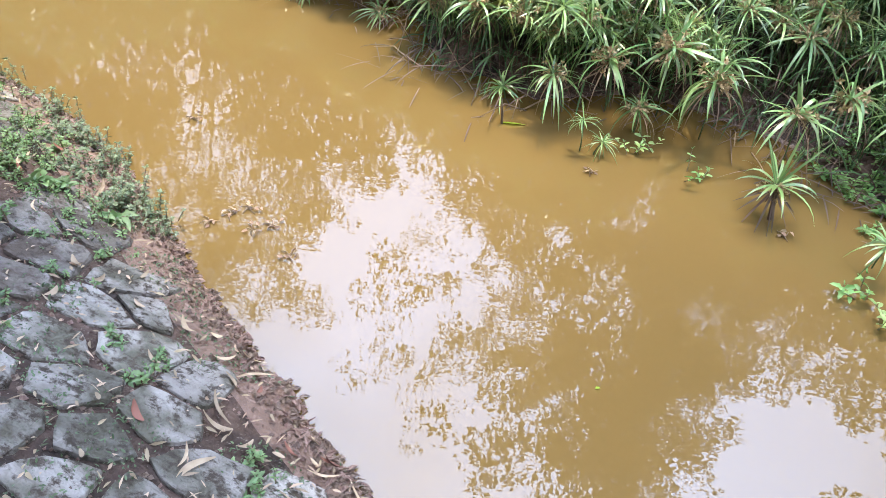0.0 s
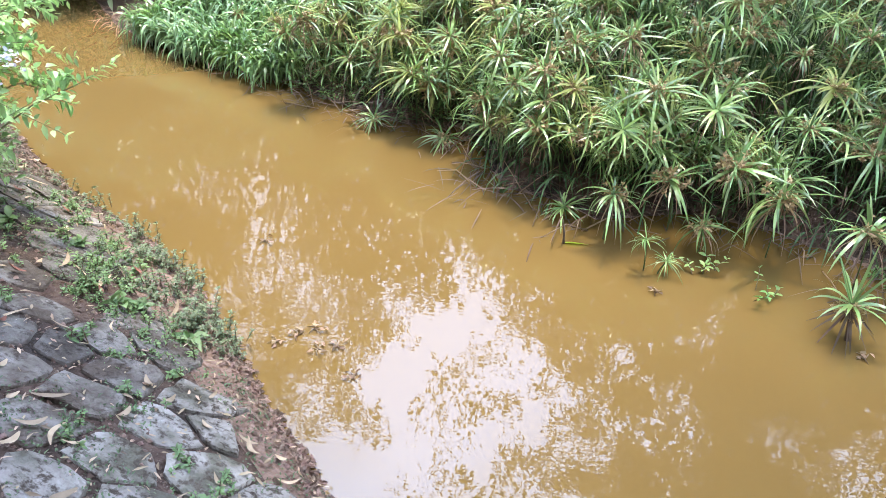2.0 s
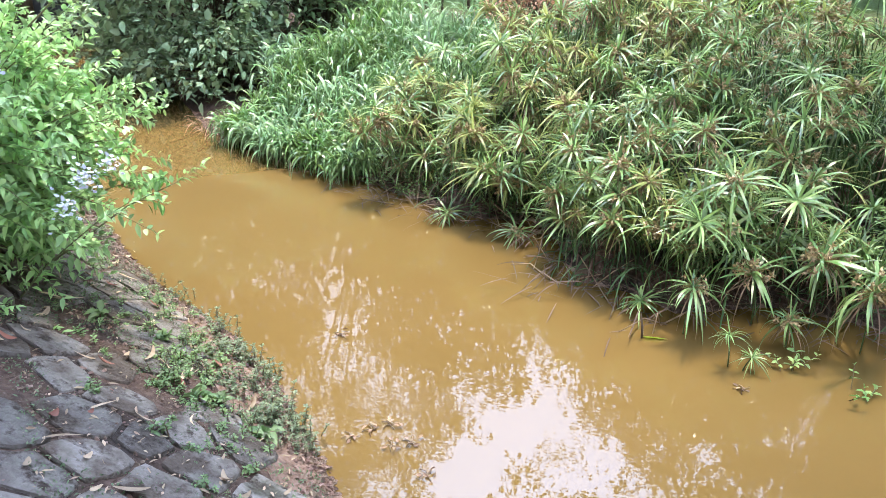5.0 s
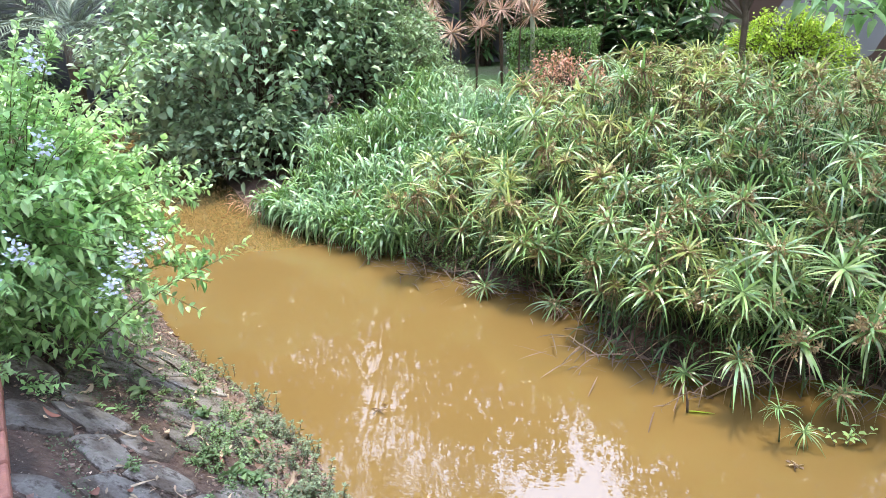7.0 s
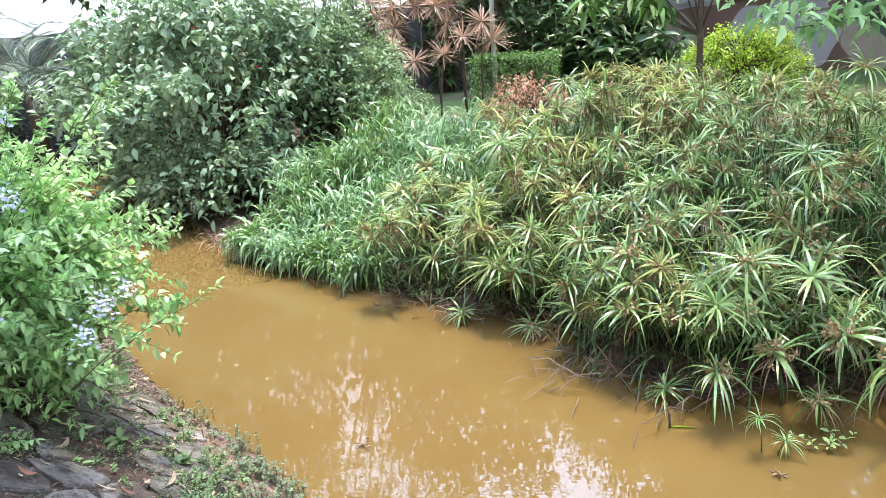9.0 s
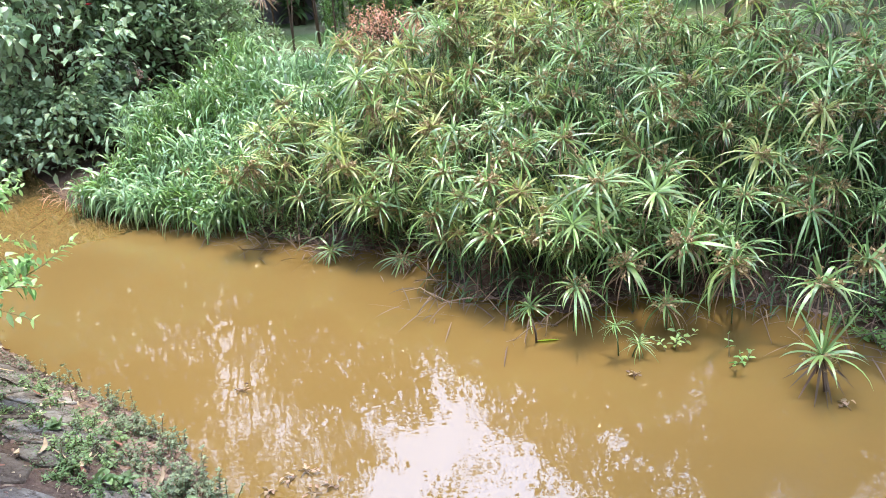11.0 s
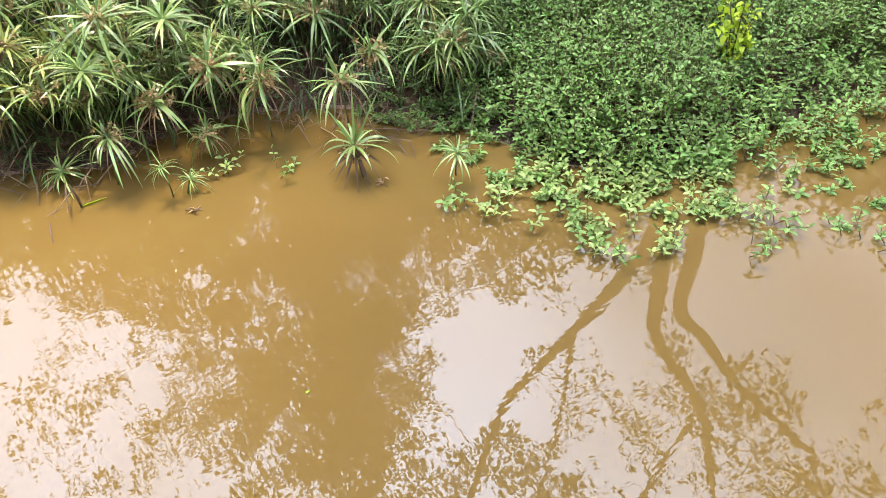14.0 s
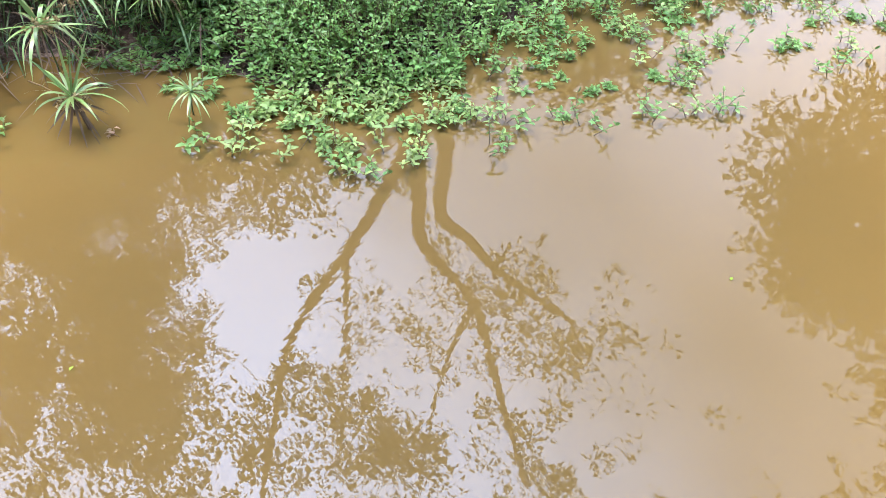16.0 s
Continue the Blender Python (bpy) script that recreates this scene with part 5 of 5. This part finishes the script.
def tree(name, label, base, trunk, limbs, clumps, clump_r, per, leaf, thick=0.2, twigs=0, leaf_mat=None, limb=0.62, tip=0.12, stout=99, thin=()):
    t = thing(name, label, "tree", base)
    o = np.array(base, float)
    b = Buf()
    tr = [np.array(p) - o for p in trunk]
    b.tube(tr, list(np.linspace(thick, thick * 0.75, len(tr))), 10)
    part("trunk", b, BARK, t)
    for i, pts in enumerate(limbs):
        b = Buf()
        pts = rounded([np.array(p) - o for p in pts])
        w = 1.0 if i < stout else 0.4
        b.tube(pts, list(np.linspace(thick * limb * w, thick * tip * w, len(pts))), 7)
        part("limb", b, BARK, t)
    g = Buf()
    c = np.array(clumps) - o
    if twigs:
        ends = [p - o for l in limbs for p in rounded(l)[4:]]
        tw = Buf()
        for q in c[:twigs]:
            e = min(ends, key=lambda w: np.linalg.norm(w - q))
            tw.tube(rounded([e, e + (q - e) * 0.35 + rng.normal(0, 0.15, 3), e + (q - e) * 0.7 + rng.normal(0, 0.15, 3), q], 2), list(np.linspace(0.018, 0.005, 7)), 4, cap=False)
        for q in [np.array(w) - o for w in thin]:
            e = min(ends, key=lambda w: np.linalg.norm(w - q))
            if np.linalg.norm(e - q) > 1.5:
                continue
            tw.tube(rounded([e, e + (q - e) * 0.4 + rng.normal(0, 0.14, 3), e + (q - e) * 0.75 + rng.normal(0, 0.12, 3), q], 2), list(np.linspace(0.013, 0.004, 7)), 3, cap=False)
        part("twig", tw, BARK, t, kind="stuff")
    leaf_clumps(g, c, rng.uniform(0.6, 1.2, len(c)) * clump_r, per, leaf)
    if len(thin):
        leaf_clumps(g, np.array(thin) - o, rng.uniform(0.5, 1.2, len(thin)) * 0.40, 24, 0.095)
    part("crown", g, leaf_mat or CROWN, t, kind="stuff")
    return t


def sky_at(az, el, dist):
    """The place that mirrors on the still water at this bearing and height, at a distance in plan."""
    a, e = radians(az), radians(el)
    return (dist * math.sin(a), dist * math.cos(a), dist * math.tan(e) - EYE[2])


def cloud(az, el, dist, N, jit=0.6):
    return [tuple(np.array(sky_at(rng.normal((az[0] + az[1]) / 2, (az[1] - az[0]) * 0.31), rng.normal((el[0] + el[1]) / 2, (el[1] - el[0]) * 0.31), rng.uniform(*dist))) + rng.normal(0, jit * 0.4, 3)) for i in range(N)]


def grow_trees():
    # the forked tree across the stream
    S = sky_at
    limbs = [[S(53, 29, 8.6), S(52, 36, 8.6), S(50, 39.5, 8.5), S(45.5, 44.5, 8.4), S(39.1, 50, 8.2), S(35.5, 56, 7.8)],
             [S(53.5, 29, 8.6), S(53.2, 36, 8.6), S(53.5, 40, 8.5), S(54.1, 43.3, 8.4), S(60.1, 47.6, 8.3), S(64, 53.2, 8.2), S(70.3, 59.7, 8.0)],
             [S(55, 29, 8.6), S(55.8, 36, 8.6), S(55.7, 41, 8.7), S(58.5, 42.6, 8.8), S(62.6, 45, 8.8), S(71.2, 47.5, 9.0)],
             # the last limb here only carries the canopy added for shade
             [S(46, 44, 8.4), S(45.5, 50, 8.3), S(44, 56, 8.0)], [S(60, 47.6, 8.3), S(57, 53, 8.2), S(55, 60, 7.8)], [S(35.5, 56, 7.8), (3.6, 6.4, 12.2), (2.0, 6.3, 14.0)]]
    x, y, _ = S(53.5, 30, 8.7)
    tree("tree", "tall multi-stemmed tree across the stream, thin leafy crown, added shade canopy", (x, y, 0.4), [(x, y, 0.3), (x, y, 2.2), S(53, 35.5, 8.6)], limbs,
         # the final 85 clumps are an unseen high canopy, added to shade the water
         cloud((31, 50), (52, 64), (7.5, 9.5), 34) + cloud((44, 57), (54, 62), (7.5, 9.0), 26) + cloud((8, 32), (50, 62), (7.5, 9.0), 66) + cloud((58, 76), (44, 50), (8.0, 9.5), 16) + cloud((60, 84), (52, 64), (8.0, 9.5), 18) + [(2.3 + a[0] * 2.7, 6.2 + a[1] * 2.1, 14.2 + a[2]) for a in dirs(85, -1, 1) * (rng.uniform(0.1, 1, (85, 1)) ** 0.5)], 0.4, 60, 0.115, 0.23, 60, limb=0.62, tip=0.2, stout=3, thin=cloud((34, 84), (44, 60), (8.0, 9.0), 100))
    # dense crown in the middle distance
    def plain(name, label, az, dist, top, low, half, N, per, leaf, thick, r=0.9, limb=0.62, more=(), thin=()):
        x, y, _ = S(az, 10, dist)
        tree(name, label, (x, y, 0.4), [(x, y, 0.3), (x + 0.2, y, low * 0.6), (x, y + 0.2, low + 1)],
             [[(x, y + 0.2, low + 0.6)] + [(x + half * 0.75 * math.cos(k) * w, y + half * 0.75 * math.sin(k) * w, low + 0.6 + (top - low) * 0.6 * w) for w in (0.35, 0.7, 1)] for k in np.arange(0, 6.28, 0.9)],
             [np.array((x, y, (low + top) / 2)) + d * [half, half, (top - low) / 2] for d in dirs(N, -1, 1) * (rng.uniform(0.15, 1, (N, 1)) ** 0.45)] + list(more), r, per, leaf, thick, limb=limb, thin=thin)

    plain("tree", "dense green broadleaved tree beyond the sedge", 19, 12.0, 14.6, 5.4, 2.1, 260, 70, 0.12, 0.09, 0.42, 0.3, cloud((0, 13), (31, 41.5), (11.0, 12.5), 90) + cloud((-1, 15), (41, 51), (11.0, 12.5), 42), cloud((-13, 3), (35, 53), (11.0, 12.5), 60))
    plain("tree", "leafy green tree upstream of the sedge", -20, 20.0, 18.2, 5.2, 3.0, 125, 95, 0.165, 0.16, 0.85, 0.3, cloud((-19, -12.5), (30, 43.5), (18.0, 20.6), 20, 0.9))
    plain("tree", "slender green tree beyond the sedge", 24, 15.0, 14.2, 4.5, 1.9, 190, 70, 0.125, 0.1, 0.42, 0.3, cloud((13, 28), (43, 54), (9.5, 11.5), 66) + cloud((24, 42), (33, 41.5), (11.0, 13.5), 60))
    plain("tree", "tall green tree behind the garden wall", 25, 19.0, 13.0, 1.4, 3.2, 190, 80, 0.28, 0.3, 1.2)
    plain("tree", "tall green tree behind the garden wall", -10, 22.0, 12.6, 1.2, 4.5, 175, 80, 0.30, 0.3, 1.4)
    plain("tree", "tall green tree behind the garden wall", 8, 21.0, 12.8, 1.2, 4.0, 220, 80, 0.30, 0.3, 1.4)
    plain("tree", "tall green tree behind the fence", -31, 21.0, 12.0, 2.6, 4.2, 105, 80, 0.30, 0.3, 1.4)
    plain("tree", "tall green tree behind the garden wall", 42, 20.0, 13.2, 1.5, 5.0, 250, 80, 0.30, 0.3, 1.4)
    plain("tree", "broad green tree downstream", 62, 19.0, 8.6, 1.5, 4.5, 170, 80, 0.30, 0.3, 1.4)
    plain("tree", "dense green tree downstream", 92, 11.0, 6.6, 3.0, 1.9, 110, 85, 0.17, 0.2, 0.8)
    plain("tree", "broad shade tree downstream", 118, 12.0, 11.0, 4.0, 4.0, 130, 85, 0.26, 0.3, 1.3)
    # unseen near-bank tree upstream, added so its crown over the stream shades the bank
    x, y = -6.2, 1.2
    tree("tree", "unseen near-bank tree added for shade, high crown over the stream", (x, y, 0.74), [(x, y, 0.6), (x + 0.5, y + 0.4, 3.0), (x + 1.2, y + 0.9, 5.2)],
         [[(x + 1.2, y + 0.9, 5.0), (-3.2, 2.6, 5.9), (cx, cy, cz)] for cx, cy, cz in ((-1.95, 3.4, 6.4), (-1.3, 3.0, 6.7), (-2.3, 4.0, 6.7), (-2.6, 3.0, 6.8), (-0.8, 3.6, 7.0))],
         [np.array((-1.5, 3.25, 6.8)) + d * [1.65, 1.35, 0.7] for d in dirs(130, -1, 1) * (rng.uniform(0.15, 1, (130, 1)) ** 0.45)], 0.45, 70, 0.12, 0.16)
    plain("tree", "tall pale-stemmed tree behind the fence", -43, 23.0, 14.0, 4.6, 3.6, 150, 80, 0.28, 0.22, 1.2)
    plain("tree", "tall pale-stemmed tree behind the fence", -52, 21.0, 13.0, 4.0, 3.6, 150, 80, 0.28, 0.22, 1.2)
    # big trees overhanging the path, out of view, added to block light
    plain("tree", "large unseen tree added over the path for shade", 170, 7.0, 12.5, 7.0, 4.8, 190, 85, 0.24, 0.35, 1.1)
    plain("tree", "large unseen tree added over the path for shade", -85, 9.0, 12.5, 6.0, 4.2, 150, 85, 0.26, 0.35, 1.2)
    plain("tree", "large unseen tree added over the path for shade", 140, 15.0, 13.0, 5.0, 5.5, 160, 80, 0.3, 0.35, 1.4)
    plain("tree", "large unseen tree added over the path for shade", -150, 15.0, 13.0, 5.0, 5.5, 160, 80, 0.3, 0.35, 1.4)


grow_trees()


# ---- small things ----
def stick(name, label, category, pts, radii, material=None, part_name="twig", group=""):
    t = thing(name, label, category, pts[0], group)
    b = Buf()
    b.tube([np.array(p) - np.array(pts[0]) for p in pts], radii, 5)
    part(part_name, b, material or TWIG, t)
    return t


def small_things():
    # a bent dead leaf stalk with a yellow blade lying on the water
    t = stick("broken_stalk", "dark broken stalk with a yellow leaf blade on the water", "stalk", [(0.18, 3.76, -0.02), (0.175, 3.76, 0.06), (0.16, 3.76, 0.15)], [0.008, 0.007, 0.004])
    b = Buf()
    b.blades([(0.0, 0.0, 0.028)], [(1.0, 0.05, 0.02)], 0.14, 0.028, bend=0.05, seg=5)
    part("blade", b, LIME, t, "yellow blade")
    for p, w in [((0.66, 3.37), 0.3), ((-0.70, 2.44), 1.1), ((-0.90, 2.58), 2.0), ((-1.02, 2.66), 0.7), ((-0.95, 2.72), 2.6), ((-0.82, 2.62), 1.5), ((-1.10, 2.60), 2.2), ((-1.45, 3.42), 2.7), ((1.58, 3.02), 0.6)]:
        b = Buf()
        for k in range(4):
            a = w + k * 1.3
            b.tube([(0, 0, 0.0), (0.018 * math.cos(a), 0.018 * math.sin(a), 0.010), (0.045 * math.cos(a + 0.3), 0.045 * math.sin(a + 0.3), 0.004)], [0.004, 0.003, 0.0015], 4)
        N = 5
        b.leaves(rng.normal(0, 0.02, (N, 3)) * [1, 1, 0.2] + [0, 0, 0.012], dirs(N, 0.0, 0.4), 0.032, 0.016)
        t = thing("floating_debris", "brown twig and leaf scrap floating on the water", "debris", (*p, 0.0), "floating debris")
        part("scrap", b, DEAD, t)
    # loose dead stalks at the foot of the sedge
    for i in range(34):
        u = rng.uniform(1.0, 6.0)
        x, y = xy(u, far_shore(u) + rng.uniform(-0.30, 0.05))
        a, l = rng.uniform(0, 6.28), rng.uniform(0.12, 0.45)
        stick("dead_stalk", "thin dead brown sedge stalk by the water", "stalk", [(x, y, 0.0), (x + l * 0.5 * math.cos(a), y + l * 0.5 * math.sin(a), rng.uniform(0.02, 0.12)), (x + l * math.cos(a), y + l * math.sin(a), rng.uniform(0.0, 0.25))], [0.004, 0.0035, 0.002], DEAD, "stem", "dead stalks")
    # long pale canes fallen across the sedge front
    stick("fallen_cane", "long pale dry cane leaning on the sedge", "cane", [(-0.25, 4.75, 0.02), (0.0, 4.95, 0.4), (0.15, 5.1, 0.85)], [0.005, 0.005, 0.003], DRY, "stem")
    stick("fallen_cane", "thin dry cane lying from the sedge into the water", "cane", [(0.28, 3.92, 0.0), (0.75, 4.25, 0.16), (1.2, 4.5, 0.3)], [0.005, 0.005, 0.003], DEAD, "stem")
    stick("fallen_cane", "thin dry cane lying from the sedge into the water", "cane", [(0.05, 4.0, 0.0), (0.5, 4.4, 0.14), (0.9, 4.75, 0.25)], [0.005, 0.005, 0.003], DEAD, "stem")
    t = thing("sprouting_blades", "short upright green blades sprouting from the water", "sprout", (-0.22, 4.30, -0.01))
    b = Buf()
    b.blades(np.zeros((5, 3)), [(-0.5, 0.2, 1), (-0.2, -0.1, 1), (0.2, 0.1, 1), (-0.8, 0.1, 0.8), (0.5, 0, 0.7)], np.array([0.22, 0.16, 0.14, 0.2, 0.12]), 0.018, bend=0.25, seg=5)
    part("foliage", b, SEDGE, t, kind="stuff")
    # a yellow petal adrift
    b = Buf()
    b.leaves([(0, 0, 0)], [(1, 0.2, 0.05)], 0.022, 0.016, droop=0)
    me = b.mesh("petal", LIME)
    for p in ((0.59, 1.91, 0.004), (2.61, 0.18, 0.004)):
        t = tagged(part("petal", me, None), "tiny yellow petal floating on the water", "petal", "drifting petals")
        t.location = p
    # broad-leaved weed on the paving
    for p in [(-1.59, 2.40), (-1.66, 2.34), (-1.36, 2.31), (-2.05, 2.72), (-2.3, 2.62)]:
        t = thing("broad_weed", "bright green broad-leaved weed on the stone bank", "weed", (*p, height(*un(*p))))
        b = Buf()
        N = 13
        b.leaves(rng.normal(0, 0.012, (N, 3)) + [0, 0, 0.03], dirs(N, 0.15, 0.9), rng.uniform(0.05, 0.10, N), rng.uniform(0.025, 0.04, N), droop=0.4)
        part("foliage", b, WEED_BANK, t, kind="stuff")
        b = Buf()
        b.tube([(0, 0, -0.02), (0, 0, 0.04)], 0.004, 5)
        part("stem", b, WEED_STEM, t)
    # lime climber in the weed bank
    t = thing("lime_climber", "lime yellow leafy climber rising from the weeds", "climber", (3.72, 2.55, 0.2))
    b, g = Buf(), Buf()
    for i in range(7):
        e = (rng.normal(0, 0.08), rng.normal(0, 0.08), rng.uniform(0.3, 0.62))
        b.tube([(0, 0, -0.05), (e[0] * 0.4, e[1] * 0.4, e[2] * 0.6), e], [0.005, 0.004, 0.002], 4)
        N = 22
        g.leaves(np.array(e) * rng.uniform(0.2, 1, (N, 1)) + rng.normal(0, 0.02, (N, 3)), rng.normal(0, 1, (N, 3)) + [0, -0.3, 0.2], rng.uniform(0.04, 0.07, N), 0.035, droop=0.4)
    part("stem", b, WEED_STEM, t, kind="stuff")
    part("foliage", g, LIME, t, kind="stuff")
    # cut palm with stubby pale stem
    for (x, y), s in (((5.5, 5.35), 1.0), ((6.5, 4.9), 0.8), ((6.2, 6.0), 0.9)):
        t = thing("young_palm", "young palm with a pale swollen stem base", "palm", (x, y, 0.42))
        b = Buf()
        b.tube([(0, 0, -0.05), (0, 0, 0.1), (0.01, 0, 0.28), (0.02, 0, 0.45)], [0.09 * s, 0.085 * s, 0.06 * s, 0.03 * s], 9)
        part("stem", b, mat("young_palm_stem", (0.34, 0.36, 0.16), (0.24, 0.25, 0.11), 0.6, 8, bump=0.3) if s == 1.0 else bpy.data.materials["young_palm_stem"], t)
        g = Buf()
        N = 16
        g.blades(np.zeros((N, 3)) + [0.02, 0, 0.3], dirs(N, 0.1, 0.9), rng.uniform(0.4, 0.8, N) * s, 0.035, bend=0.9, seg=6)
        part("foliage", g, SEDGE_YELLOW, t, kind="stuff")
    b = Buf()
    N = 700
    P = []
    for i in range(N):
        u, n = rng.uniform(-3.0, 1.0), rng.uniform(6.0, 9.0)
        P.append((*xy(u, n), height(u, n) + 0.012))
    b.leaves(P, dirs(N, -0.1, 0.25), rng.uniform(0.05, 0.14, N), rng.uniform(0.02, 0.04, N), droop=0.1)
    tagged(part("leaf_litter", b, DRY), "dry brown leaf litter on the bare soil", "litter", kind="stuff")


small_things()


def overhanging_tree():
    """A sapling with drooping broad leaves and a small tree on the lawn."""
    t = thing("sapling", "thin pale-stemmed sapling with large drooping leaves", "sapling", (1.02, 12.2, 0.42))
    b = Buf()
    b.tube([(0, 0, -0.05), (0.01, 0, 1.2), (0.0, 0, 2.6), (0.05, 0, 4.0)], [0.05, 0.045, 0.04, 0.03], 8)
    part("trunk", b, BARK, t)
    g, s = Buf(), Buf()
    for e in [(-1.38, -0.4, 1.70), (-1.62, -0.4, 1.66), (-1.2, -0.3, 1.95), (-0.75, -0.4, 1.62), (-0.55, -0.3, 1.5), (-0.4, -0.3, 1.85), (0.5, -0.3, 2.1), (-0.3, 0.1, 2.4), (-0.95, -0.1, 1.75)]:
        s.tube([(0, 0, 1.1), np.array(e) * [0.5, 0.5, 0.9], e], [0.018, 0.012, 0.006], 5)
        N = 22
        L = rng.uniform(0.2, 0.36, N)
        g.leaves(np.array(e) + rng.normal(0, 0.06, (N, 3)), dirs(N, -0.8, 0.4), L, L * 0.27, droop=0.5)
    part("branch", s, BARK, t, kind="stuff")
    part("foliage", g, HEDGE, t, kind="stuff")
    t = thing("guava_tree", "small lawn tree with bright green leaves hanging low", "tree", (2.95, 9.6, 0.42))
    b = Buf()
    b.tube([(0, 0, -0.05), (0.02, 0, 0.7), (-0.02, 0.05, 1.25), (0.1, 0.0, 1.9)], [0.06, 0.05, 0.045, 0.035], 8)
    part("trunk", b, BARK, t)
    g = Buf()
    for e in [(-1.69, -1.19, 1.47), (-1.55, -1.22, 1.66), (-1.29, -1.26, 1.48), (-1.07, -1.31, 1.60), (-0.88, -1.36, 1.40), (-0.67, -1.41, 1.55), (-1.38, -1.25, 1.34), (-1.97, -1.06, 1.67), (-0.4, -1.2, 1.5), (0.3, -1.0, 1.72), (0.1, -0.5, 2.0), (0.7, -0.7, 1.85), (0.9, 0.0, 2.1)]:
        b = Buf()
        b.tube([(0, 0.03, 1.2), np.array(e) * [0.5, 0.5, 0.97] + [0, 0, 0.06], e], [0.022, 0.014, 0.005], 5)
        part("branch", b, BARK, t)
        N = 15
        w = rng.uniform(0.72, 1.05, (N, 1))
        L = rng.uniform(0.13, 0.24, N)
        g.leaves(np.array([0, 0.03, 1.3]) + (np.array(e) - [0, 0.03, 1.3]) * w + rng.normal(0, 0.05, (N, 3)), dirs(N, -0.9, 0.3), L, L * 0.45, droop=0.4)
    part("foliage", g, PLUMBAGO, t, kind="stuff")


overhanging_tree()
